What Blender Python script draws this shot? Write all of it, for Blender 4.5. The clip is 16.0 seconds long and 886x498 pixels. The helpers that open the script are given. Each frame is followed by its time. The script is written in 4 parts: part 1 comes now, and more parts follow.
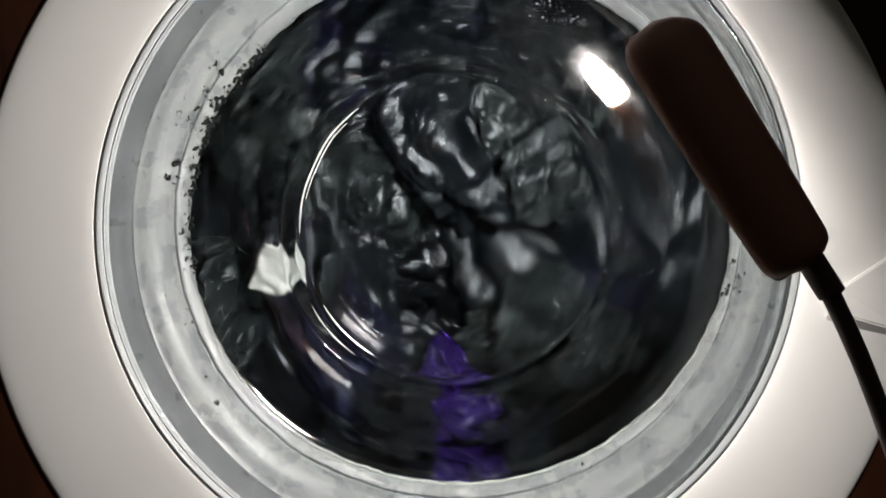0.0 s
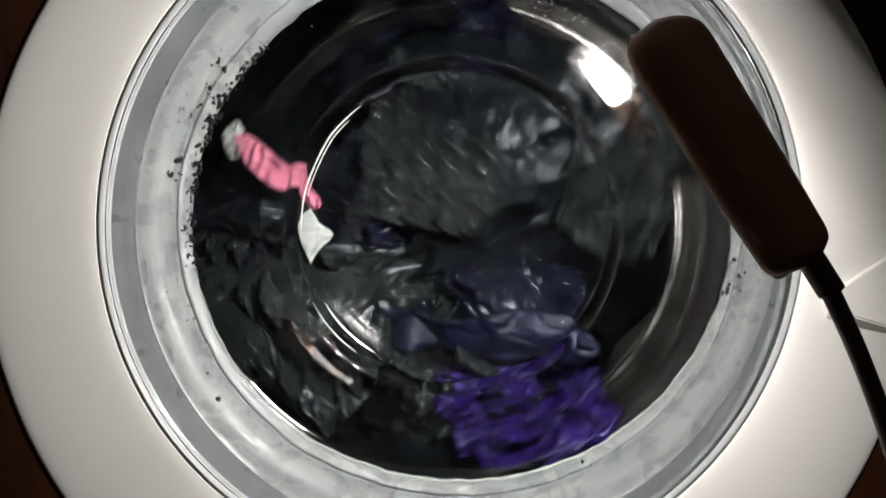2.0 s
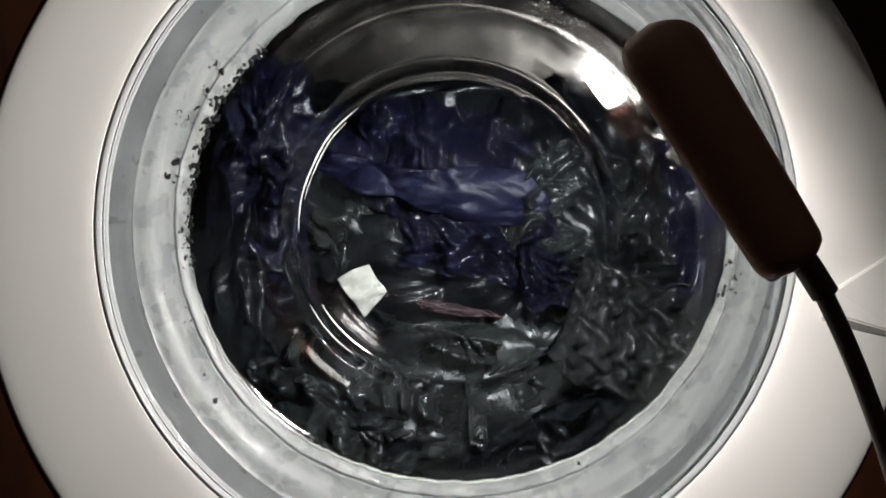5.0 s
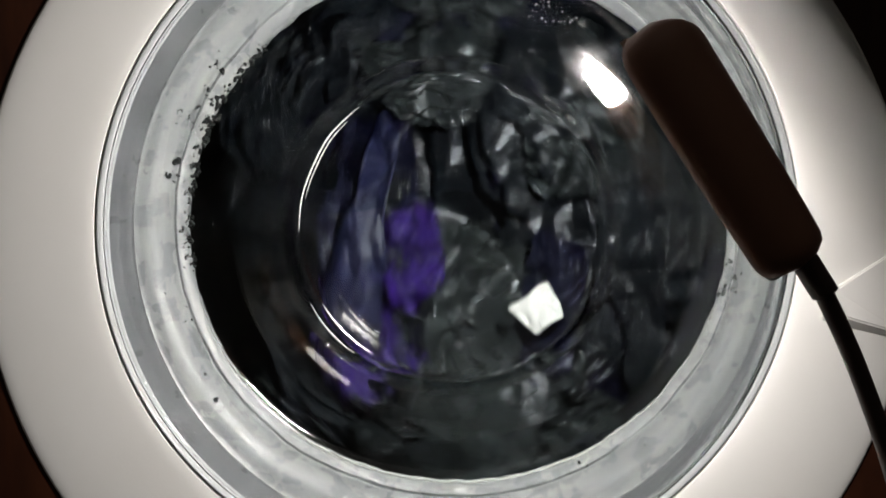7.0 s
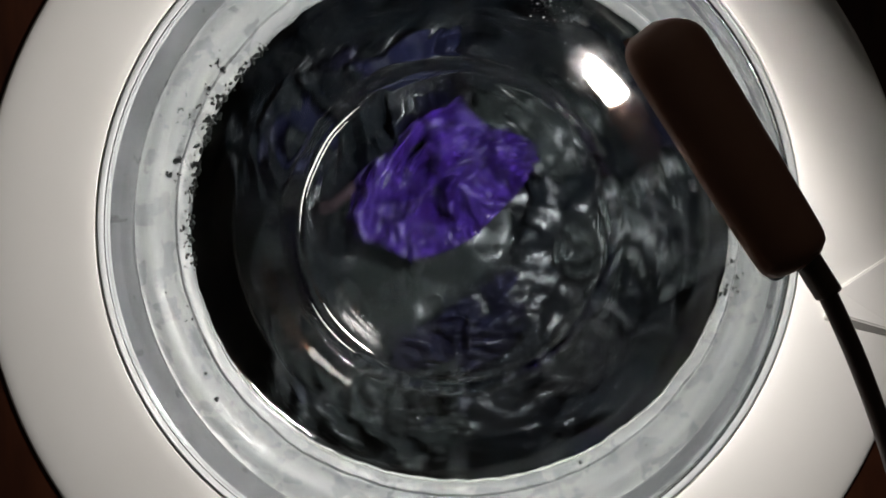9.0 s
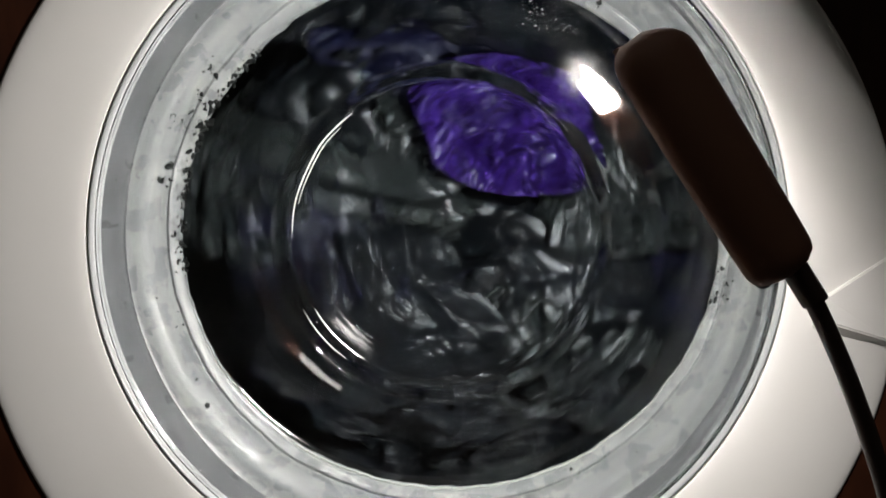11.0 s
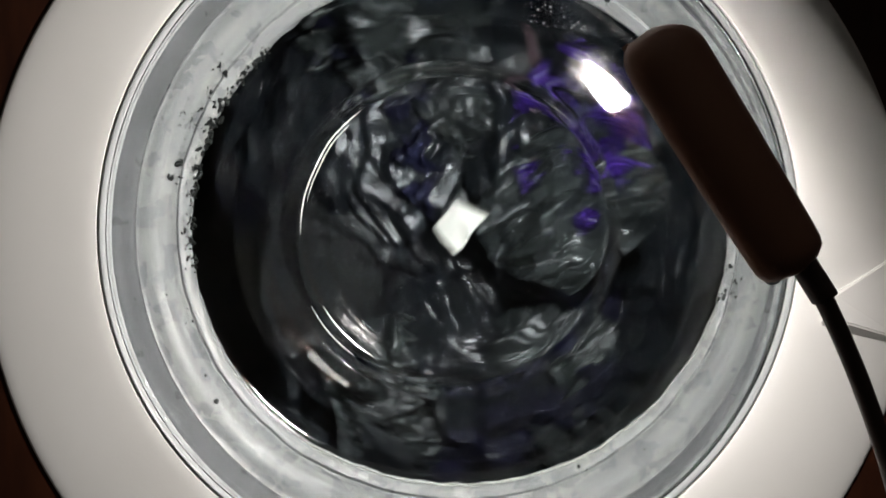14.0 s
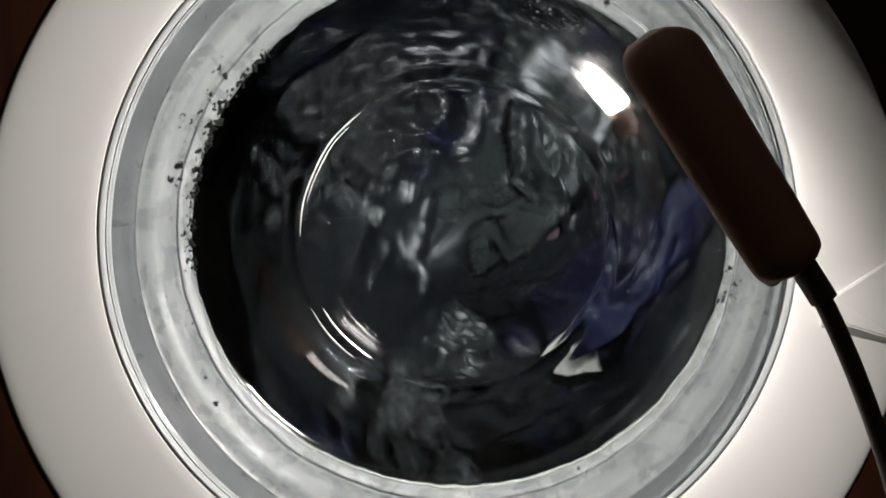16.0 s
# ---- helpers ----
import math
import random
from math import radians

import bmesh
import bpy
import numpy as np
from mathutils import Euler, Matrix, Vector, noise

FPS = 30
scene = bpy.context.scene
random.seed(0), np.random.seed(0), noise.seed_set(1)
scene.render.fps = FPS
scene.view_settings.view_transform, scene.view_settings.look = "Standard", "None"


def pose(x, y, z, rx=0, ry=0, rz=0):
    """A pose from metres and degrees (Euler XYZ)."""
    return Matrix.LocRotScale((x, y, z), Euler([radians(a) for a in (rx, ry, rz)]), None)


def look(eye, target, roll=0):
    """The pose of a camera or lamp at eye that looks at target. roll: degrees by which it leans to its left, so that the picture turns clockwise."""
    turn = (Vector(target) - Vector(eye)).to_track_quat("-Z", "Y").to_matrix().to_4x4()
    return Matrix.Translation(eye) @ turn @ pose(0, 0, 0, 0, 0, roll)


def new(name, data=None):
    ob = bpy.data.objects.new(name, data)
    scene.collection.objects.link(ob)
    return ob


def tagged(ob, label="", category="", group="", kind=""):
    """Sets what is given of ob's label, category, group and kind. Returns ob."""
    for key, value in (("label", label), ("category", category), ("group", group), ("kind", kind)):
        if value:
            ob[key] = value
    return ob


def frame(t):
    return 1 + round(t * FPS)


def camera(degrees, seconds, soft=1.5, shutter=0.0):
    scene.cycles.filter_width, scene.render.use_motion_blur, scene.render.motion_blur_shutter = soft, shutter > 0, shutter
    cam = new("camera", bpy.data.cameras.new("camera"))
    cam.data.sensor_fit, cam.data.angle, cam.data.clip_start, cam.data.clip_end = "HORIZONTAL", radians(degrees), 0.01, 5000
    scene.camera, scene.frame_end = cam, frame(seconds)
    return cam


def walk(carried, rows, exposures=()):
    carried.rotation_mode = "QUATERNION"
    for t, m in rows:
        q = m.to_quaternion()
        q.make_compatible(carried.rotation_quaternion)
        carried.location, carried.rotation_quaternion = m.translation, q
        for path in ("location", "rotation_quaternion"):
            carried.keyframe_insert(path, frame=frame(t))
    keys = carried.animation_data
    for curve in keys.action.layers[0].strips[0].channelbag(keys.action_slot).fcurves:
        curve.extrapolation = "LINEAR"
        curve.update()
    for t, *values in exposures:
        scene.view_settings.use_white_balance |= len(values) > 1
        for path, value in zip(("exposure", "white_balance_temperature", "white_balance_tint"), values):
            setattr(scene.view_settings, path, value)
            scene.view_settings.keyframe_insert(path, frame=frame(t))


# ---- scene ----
cam = camera(65, 16.0, soft=1.8, shutter=0.3)
walk(cam, [
    (0, look((0.0146, -0.3550, 0.5082), (-0.0018, 0.0043, 0.4920), -0.28)),
    (0.5, look((0.0146, -0.3554, 0.5078), (-0.0016, 0.0039, 0.4921), -0.18)),
    (1, look((0.0145, -0.3562, 0.5082), (-0.0014, 0.0031, 0.4924), -0.19)),
    (1.5, look((0.0141, -0.3558, 0.5081), (-0.0022, 0.0035, 0.4913), -0.10)),
    (2, look((0.0145, -0.3560, 0.5074), (-0.0024, 0.0032, 0.4908), -0.05)),
    (2.5, look((0.0142, -0.3550, 0.5074), (-0.0031, 0.0042, 0.4906), 0.01)),
    (3, look((0.0145, -0.3552, 0.5072), (-0.0028, 0.0040, 0.4906), 0.08)),
    (3.5, look((0.0150, -0.3570, 0.5080), (-0.0011, 0.0023, 0.4919), 0.00)),
    (4, look((0.0152, -0.3571, 0.5077), (-0.0006, 0.0022, 0.4921), 0.03)),
    (6.5, look((0.0156, -0.3570, 0.5083), (-0.0008, 0.0023, 0.4916), -0.07)),
    (7, look((0.0155, -0.3574, 0.5079), (-0.0008, 0.0019, 0.4916), -0.01)),
    (7.5, look((0.0149, -0.3568, 0.5078), (-0.0010, 0.0025, 0.4915), -0.09)),
    (8, look((0.0152, -0.3565, 0.5076), (-0.0012, 0.0028, 0.4917), 0.02)),
    (8.5, look((0.0146, -0.3566, 0.5069), (-0.0016, 0.0027, 0.4909), 0.11)),
    (9, look((0.0146, -0.3567, 0.5080), (-0.0016, 0.0026, 0.4913), 0.05)),
    (11.5, look((0.0162, -0.3576, 0.5085), (0.0034, 0.0020, 0.4955), 0.32)),
    (12, look((0.0154, -0.3576, 0.5071), (0.0009, 0.0018, 0.4943), 0.27)),
    (12.5, look((0.0148, -0.3583, 0.5073), (0.0002, 0.0011, 0.4943), 0.27)),
    (13, look((0.0146, -0.3580, 0.5075), (-0.0011, 0.0014, 0.4937), 0.28)),
    (13.5, look((0.0146, -0.3583, 0.5075), (-0.0014, 0.0011, 0.4937), 0.37)),
    (14, look((0.0151, -0.3586, 0.5071), (-0.0013, 0.0008, 0.4932), 0.35)),
    (14.5, look((0.0148, -0.3587, 0.5070), (-0.0015, 0.0007, 0.4932), 0.39)),
    (15, look((0.0150, -0.3589, 0.5071), (-0.0012, 0.0005, 0.4936), 0.32)),
    (15.5, look((0.0147, -0.3585, 0.5069), (-0.0010, 0.0009, 0.4940), 0.33)),
    (16, look((0.0153, -0.3588, 0.5070), (-0.0011, 0.0006, 0.4942), 0.33)),
], [(0, 0.0), (16, 0.0)])

# ---- light: a dim room, and the small lamp that hangs before the door (its diffuser glows) ----
world = bpy.data.worlds.new("dim_room")
world.use_nodes = True
world.node_tree.nodes["Background"].inputs[0].default_value = (1.0, 0.93, 0.86, 1)
world.node_tree.nodes["Background"].inputs[1].default_value = 0.08
scene.world = world
LAMP_GLOW = 1190.0

C = Vector((0, 0, 0.5))          # centre of the door, on the plane of its glass rim


# ---- materials ----
def mat(name, color, rough=0.5, metal=0.0, spec=0.5):
    m = bpy.data.materials.new(name)
    m.use_nodes = True
    b = m.node_tree.nodes["Principled BSDF"]
    b.inputs["Base Color"].default_value = (*color, 1)
    b.inputs["Roughness"].default_value = rough
    b.inputs["Metallic"].default_value = metal
    b.inputs["Specular IOR Level"].default_value = spec
    return m, m.node_tree, b


def nd(nt, kind, **inputs):
    n = nt.nodes.new(kind)
    for k, v in inputs.items():
        n.inputs[k].default_value = v
    return n


def ramp(nt, fac, stops):
    r = nt.nodes.new("ShaderNodeValToRGB")
    while len(r.color_ramp.elements) < len(stops):
        r.color_ramp.elements.new(0.5)
    for e, (p, c) in zip(r.color_ramp.elements, stops):
        e.position, e.color = p, (*c, 1) if len(c) == 3 else c
    nt.links.new(fac, r.inputs[0])
    return r.outputs[0]


def coords(nt, scale=(1, 1, 1)):
    t = nt.nodes.new("ShaderNodeTexCoord")
    mp = nt.nodes.new("ShaderNodeMapping")
    mp.inputs["Scale"].default_value = scale
    nt.links.new(t.outputs["Object"], mp.inputs["Vector"])
    return mp.outputs[0]


def noise_tex(nt, vec, scale, detail=4, rough=0.55):
    n = nd(nt, "ShaderNodeTexNoise", Scale=scale, Detail=detail, Roughness=rough)
    nt.links.new(vec, n.inputs["Vector"])
    return n.outputs["Fac"]


def bump(nt, b, height, strength, dist, socket="Normal"):
    n = nd(nt, "ShaderNodeBump", Strength=strength, Distance=dist)
    nt.links.new(height, n.inputs["Height"])
    nt.links.new(n.outputs[0], b.inputs[socket])
    return n


def white_plastic():
    m, nt, b = mat("white_plastic", (0.8, 0.78, 0.745), 0.38)
    v = coords(nt)
    nt.links.new(ramp(nt, noise_tex(nt, v, 9), [(0.3, (0.77, 0.75, 0.71)), (0.7, (0.82, 0.8, 0.765))]), b.inputs["Base Color"])
    nt.links.new(ramp(nt, noise_tex(nt, v, 40), [(0.3, (0.33,) * 3), (0.7, (0.5,) * 3)]), b.inputs["Roughness"])
    bump(nt, b, noise_tex(nt, v, 900, 2), 0.08, 0.0004)
    return m


def brown_front():
    m, nt, b = mat("brown_front", (0.04, 0.012, 0.006), 0.42)
    v = coords(nt, (1, 1, 0.16))
    nt.links.new(ramp(nt, noise_tex(nt, v, 60, 6, 0.65), [(0.3, (0.022, 0.0065, 0.0032)), (0.52, (0.046, 0.014, 0.006)), (0.75, (0.072, 0.023, 0.010))]), b.inputs["Base Color"])
    bump(nt, b, noise_tex(nt, v, 160, 4), 0.25, 0.0006)
    return m


def rubber():
    """Pale wet rubber: smears that run round the opening, lime film and fine grain."""
    m, nt, b = mat("grey_rubber", (0.28, 0.3, 0.3), 0.3)
    t = nt.nodes.new("ShaderNodeTexCoord")
    sep = nt.nodes.new("ShaderNodeSeparateXYZ")
    nt.links.new(t.outputs["Object"], sep.inputs[0])

    def op(kind, a, b2):
        n = nt.nodes.new("ShaderNodeMath")
        n.operation = kind
        for k, q in enumerate((a, b2)):
            if isinstance(q, float):
                n.inputs[k].default_value = q
            else:
                nt.links.new(q, n.inputs[k])
        return n.outputs[0]
    up = op("SUBTRACT", sep.outputs[2], 0.5)
    rad = op("SQRT", op("ADD", op("MULTIPLY", sep.outputs[0], sep.outputs[0]), op("MULTIPLY", up, up)), 0.0)
    com = nt.nodes.new("ShaderNodeCombineXYZ")
    for k, q in enumerate((op("MULTIPLY", rad, 5.0), op("MULTIPLY", sep.outputs[0], 0.5), op("MULTIPLY", up, 0.5))):
        nt.links.new(q, com.inputs[k])
    rings = noise_tex(nt, com.outputs[0], 45, 6, 0.6)
    v = coords(nt)
    a = ramp(nt, rings, [(0.28, (0.098, 0.104, 0.107)), (0.46, (0.115, 0.122, 0.124)), (0.6, (0.131, 0.137, 0.136)), (0.8, (0.180, 0.181, 0.170))])
    fine = ramp(nt, noise_tex(nt, v, 95, 7, 0.72), [(0.32, (0.62, 0.66, 0.68)), (0.52, (1, 1, 1))])
    mx = nt.nodes.new("ShaderNodeMixRGB")
    mx.blend_type = "MULTIPLY"
    mx.inputs[0].default_value = 0.3
    nt.links.new(a, mx.inputs[1])
    nt.links.new(fine, mx.inputs[2])
    nt.links.new(mx.outputs[0], b.inputs["Base Color"])
    nt.links.new(ramp(nt, noise_tex(nt, v, 60, 5), [(0.35, (0.16,) * 3), (0.65, (0.5,) * 3)]), b.inputs["Roughness"])
    n1 = bump(nt, b, noise_tex(nt, v, 160, 6, 0.6), 0.3, 0.001)
    n0 = nd(nt, "ShaderNodeBump", Strength=0.5, Distance=0.002)
    nt.links.new(rings, n0.inputs["Height"])
    nt.links.new(n0.outputs[0], n1.inputs["Normal"])
    return m


def glass():
    """Clear glass, wavy, with faint smears of lime film that run round the bowl."""
    m = bpy.data.materials.new("door_glass")
    m.use_nodes = True
    b = m.node_tree.nodes["Principled BSDF"]
    b.inputs["Base Color"].default_value = (0.975, 0.99, 0.985, 1)
    b.inputs["Transmission Weight"].default_value = 1.0
    b.inputs["Roughness"].default_value = 0.0
    b.inputs["IOR"].default_value = 1.47
    b.inputs["Coat Roughness"].default_value = 0.13
    nt = m.node_tree
    v = coords(nt)
    film = noise_tex(nt, coords(nt, (1.0, 1.0, 1.0)), 30, 6, 0.65)
    nt.links.new(ramp(nt, film, [(0.38, (0.003,) * 3), (0.52, (0.03,) * 3), (0.68, (0.14,) * 3)]), b.inputs["Coat Weight"])
    nt.links.new(ramp(nt, noise_tex(nt, v, 55, 4), [(0.35, (0.035,) * 3), (0.65, (0.11,) * 3)]), b.inputs["Coat Roughness"])
    bump(nt, b, noise_tex(nt, v, 22, 2), 0.05, 0.004)
    return m


def steel():
    m, nt, b = mat("drum_steel", (0.31, 0.306, 0.295), 0.2, 1.0)
    v = coords(nt)
    nt.links.new(ramp(nt, noise_tex(nt, v, 30), [(0.3, (0.1,) * 3), (0.7, (0.22,) * 3)]), b.inputs["Roughness"])
    vo = nd(nt, "ShaderNodeTexVoronoi", Scale=55.0, Randomness=0.0)
    nt.links.new(v, vo.inputs["Vector"])
    bump(nt, b, ramp(nt, vo.outputs["Distance"], [(0.12, (0, 0, 0)), (0.2, (1, 1, 1))]), 0.4, 0.002)
    return m


def cloth(name, dark, light, weave=480, rough=0.16, wrinkle=0.36, glint=0.48, spec=0.42):
    """Wet cloth: soft patches of colour, a weave whose threads glint, fine creases and thin worn threads."""
    m, nt, b = mat(name, dark, rough, spec=spec)
    b.inputs["Specular Tint"].default_value = (0.84, 0.93, 1.0, 1)
    v = coords(nt)
    tone = ramp(nt, noise_tex(nt, v, 16, 6, 0.6), [(0.3, dark), (0.7, light)])
    thread = ramp(nt, noise_tex(nt, coords(nt, (1, 1, 0.3)), 700, 2, 0.6), [(0.3, (0.72,) * 3), (0.7, (1.0,) * 3)])
    mx = nt.nodes.new("ShaderNodeMixRGB")
    mx.blend_type = "MULTIPLY"
    mx.inputs[0].default_value = 0.8
    nt.links.new(tone, mx.inputs[1])
    nt.links.new(thread, mx.inputs[2])
    nt.links.new(mx.outputs[0], b.inputs["Base Color"])
    nt.links.new(ramp(nt, noise_tex(nt, v, 38, 5, 0.6), [(0.36, (rough - 0.05,) * 3), (0.62, (rough + 0.09,) * 3)]), b.inputs["Roughness"])
    n1 = bump(nt, b, noise_tex(nt, v, weave, 2, 0.6), glint, 0.0011)
    warp = nd(nt, "ShaderNodeTexNoise", Scale=14.0, Detail=2.0)
    nt.links.new(v, warp.inputs["Vector"])
    mix = nt.nodes.new("ShaderNodeMixRGB")
    mix.blend_type = "ADD"
    mix.inputs[0].default_value = 0.09
    nt.links.new(coords(nt, (1.0, 1.0, 0.4)), mix.inputs[1])
    nt.links.new(warp.outputs["Color"], mix.inputs[2])
    crease = nd(nt, "ShaderNodeTexNoise", Scale=19.0, Detail=2.0, Roughness=0.45)
    crease.noise_type = "RIDGED_MULTIFRACTAL"
    nt.links.new(mix.outputs[0], crease.inputs["Vector"])
    n0 = nd(nt, "ShaderNodeBump", Strength=wrinkle, Distance=0.005)
    nt.links.new(crease.outputs["Fac"], n0.inputs["Height"])
    small = nd(nt, "ShaderNodeTexNoise", Scale=64.0, Detail=3.0, Roughness=0.5)
    small.noise_type = "RIDGED_MULTIFRACTAL"
    nt.links.new(mix.outputs[0], small.inputs["Vector"])
    n2 = nd(nt, "ShaderNodeBump", Strength=wrinkle, Distance=0.0016)
    nt.links.new(small.outputs["Fac"], n2.inputs["Height"])
    nt.links.new(n0.outputs[0], n2.inputs["Normal"])
    nt.links.new(n2.outputs[0], n1.inputs["Normal"])
    return m


M_WHITE, M_BROWN, M_RUBBER, M_GLASS, M_STEEL = white_plastic(), brown_front(), rubber(), glass(), steel()
M_BLACK = cloth("black_cloth", (0.0017, 0.0024, 0.0032), (0.0042, 0.0056, 0.0070))
M_CHAR = cloth("charcoal_cloth", (0.0055, 0.0075, 0.0080), (0.0135, 0.0170, 0.0175), rough=0.22)
M_NAVY = cloth("navy_cloth", (0.0017, 0.0021, 0.0095), (0.0028, 0.0034, 0.0150), rough=0.42, wrinkle=0.06, glint=0.4, spec=0.16)
M_DNAVY = cloth("dark_navy_cloth", (0.0019, 0.0022, 0.0064), (0.0040, 0.0045, 0.0132))
M_PURPLE = cloth("purple_cloth", (0.0060, 0.0021, 0.030), (0.0140, 0.0046, 0.072), rough=0.22)
M_KNIT = cloth("knit_wool", (0.0050, 0.0060, 0.0064), (0.0105, 0.0120, 0.0125), rough=0.13, wrinkle=0.08, glint=0.5, spec=0.8)
M_PINK = cloth("pink_cloth", (0.30, 0.065, 0.12), (0.44, 0.14, 0.2), rough=0.6, wrinkle=0.15, glint=0.2)
M_WCLOTH = cloth("white_cloth", (0.25, 0.268, 0.258), (0.33, 0.345, 0.33), rough=0.6, wrinkle=0.1, glint=0.2)
M_MAROON = cloth("maroon_cloth", (0.008, 0.001, 0.003), (0.016, 0.002, 0.0055), rough=0.7, wrinkle=0.1, glint=0.2)
M_BEAD = mat("bead_highlight", (0.2, 0.207, 0.2), 0.6, spec=0.25)[0]
M_LAMP = mat("lamp_shell", (0.3, 0.14, 0.085), 0.5)[0]
M_NECK = mat("lamp_neck", (0.09, 0.062, 0.05), 0.5)[0]
M_DARK = mat("dark_inside", (0.02, 0.02, 0.02), 0.6)[0]
M_SCALE = mat("lime_scale", (0.11, 0.115, 0.115), 0.7)[0]
M_MOULD = mat("mould", (0.008, 0.009, 0.009), 0.9, spec=0.1)[0]
M_GLOW, nt, b = mat("lamp_diffuser", (0.9, 0.9, 0.88), 0.5)
b.inputs["Emission Color"].default_value = (1.0, 0.957, 0.925, 1)
b.inputs["Emission Strength"].default_value = LAMP_GLOW


# ---- building helpers ----
def part(name, bm, material, parent=None, label="", smooth=True):
    me = bpy.data.meshes.new(name)
    bmesh.ops.recalc_face_normals(bm, faces=bm.faces)
    bm.to_mesh(me)
    bm.free()
    me.materials.append(material)
    if smooth:
        for p in me.polygons:
            p.use_smooth = True
    ob = new(name, me)
    ob.parent = parent
    if label:
        tagged(ob, label)
    return ob


def lathe(profile, n=160, warp=None, closed=False):
    """A ring or bowl round the door's axis: profile of (radius, depth)."""
    bm = bmesh.new()
    rings = []
    for k in range(n):
        a = 2 * math.pi * k / n
        row = []
        for i, (r, y) in enumerate(profile):
            if warp:
                r, y = warp(r, y, a, i / max(1, len(profile) - 1))
            row.append(bm.verts.new((C.x + r * math.cos(a), y, C.z + r * math.sin(a))))
        rings.append(row)
    m = len(profile)
    for k in range(n):
        p, q = rings[k], rings[(k + 1) % n]
        for i in range(m if closed else m - 1):
            j = (i + 1) % m
            bm.faces.new((p[i], q[i], q[j], p[j]))
    bmesh.ops.remove_doubles(bm, verts=bm.verts, dist=1e-6)
    return bm


def smooth_profile(pts, per=6):
    """Catmull-Rom through the points of a profile."""
    out = []
    for i in range(len(pts) - 1):
        p0, p1, p2, p3 = pts[max(0, i - 1)], pts[i], pts[i + 1], pts[min(len(pts) - 1, i + 2)]
        for s in range(per):
            t = s / per
            out.append(tuple(0.5 * (2 * b1 + (c1 - a1) * t + (2 * a1 - 5 * b1 + 4 * c1 - d1) * t * t + (3 * b1 - a1 - 3 * c1 + d1) * t ** 3)
                             for a1, b1, c1, d1 in zip(p0, p1, p2, p3)))
    out.append(pts[-1])
    return out


def box(bm, lo, hi):
    v = [bm.verts.new((x, y, z)) for x in (lo[0], hi[0]) for y in (lo[1], hi[1]) for z in (lo[2], hi[2])]
    for f in ((0, 1, 3, 2), (4, 6, 7, 5), (0, 4, 5, 1), (2, 3, 7, 6), (0, 2, 6, 4), (1, 5, 7, 3)):
        bm.faces.new([v[i] for i in f])
    return bm


def bevelled(bm, w, seg=3):
    bmesh.ops.bevel(bm, geom=bm.edges[:] + bm.verts[:], offset=w, segments=seg, affect="EDGES", profile=0.5)
    return bm


def tube(path, radius, n=16):
    bm = bmesh.new()
    rows = []
    for i, p in enumerate(path):
        d = (Vector(path[min(i + 1, len(path) - 1)]) - Vector(path[max(i - 1, 0)])).normalized()
        u = d.cross(Vector((0, 1, 0.05))).normalized()
        w = d.cross(u)
        r = radius(i) if callable(radius) else radius
        rows.append([bm.verts.new(Vector(p) + r * (math.cos(a) * u + math.sin(a) * w)) for a in (2 * math.pi * k / n for k in range(n))])
    for p, q in zip(rows, rows[1:]):
        for k in range(n):
            bm.faces.new((p[k], p[(k + 1) % n], q[(k + 1) % n], q[k]))
    bm.faces.new(rows[0])
    bm.faces.new(rows[-1])
    return bm


# ---- the room ----
bm = box(bmesh.new(), (-1.7, -2.5, -0.05), (1.7, 0.9, 0.0))
tagged(part("floor", bm, M_DARK, None, smooth=False), "dark floor under the washing machine", "floor", kind="structure")
bm = box(bmesh.new(), (-1.7, 0.8, 0.004), (1.7, 0.9, 2.4))
tagged(part("wall_back", bm, M_DARK, None, smooth=False), "dark wall behind the washing machine", "wall", kind="structure")

M_PLASTER = mat("dim_plaster", (0.4, 0.37, 0.33), 0.8)[0]
for nm, lo, hi in (("wall_left", (-1.7, -2.4, 0.004), (-1.6, 0.796, 2.4)), ("wall_right", (1.6, -2.4, 0.004), (1.7, 0.796, 2.4)), ("wall_front", (-1.7, -2.5, 0.004), (1.7, -2.404, 2.4))):
    tagged(part(nm, box(bmesh.new(), lo, hi), M_PLASTER, None, smooth=False), "plain plastered wall of the dim room", "wall", kind="structure")

# ---- the washing machine ----
washer = tagged(new("washing_machine"), "front-loading washing machine with brown front and white round door, running", "washing machine")
FRONT = -0.0064
bm = bmesh.new()
n = 192
for ya, flip in ((FRONT, False), (FRONT + 0.006, True)):
    inner = [bm.verts.new((-0.006 + 0.2315 * math.cos(2 * math.pi * k / n), ya, C.z - 0.0138 + 0.2315 * math.sin(2 * math.pi * k / n))) for k in range(n)]
    outer = []
    for k in range(n):
        a = 2 * math.pi * k / n
        c, s = math.cos(a), math.sin(a)
        f = 0.298 / max(abs(c), abs(s))
        z = C.z + s * f
        if abs(s) >= abs(c):
            z = 0.85 if s > 0 else 0.06
        outer.append(bm.verts.new((c * f, ya, z)))
    for k in range(n):
        bm.faces.new((inner[k], inner[(k + 1) % n], outer[(k + 1) % n], outer[k]))
front = part("front_panel", bm, M_BROWN, washer, "dark reddish-brown wood-look front panel", smooth=False)
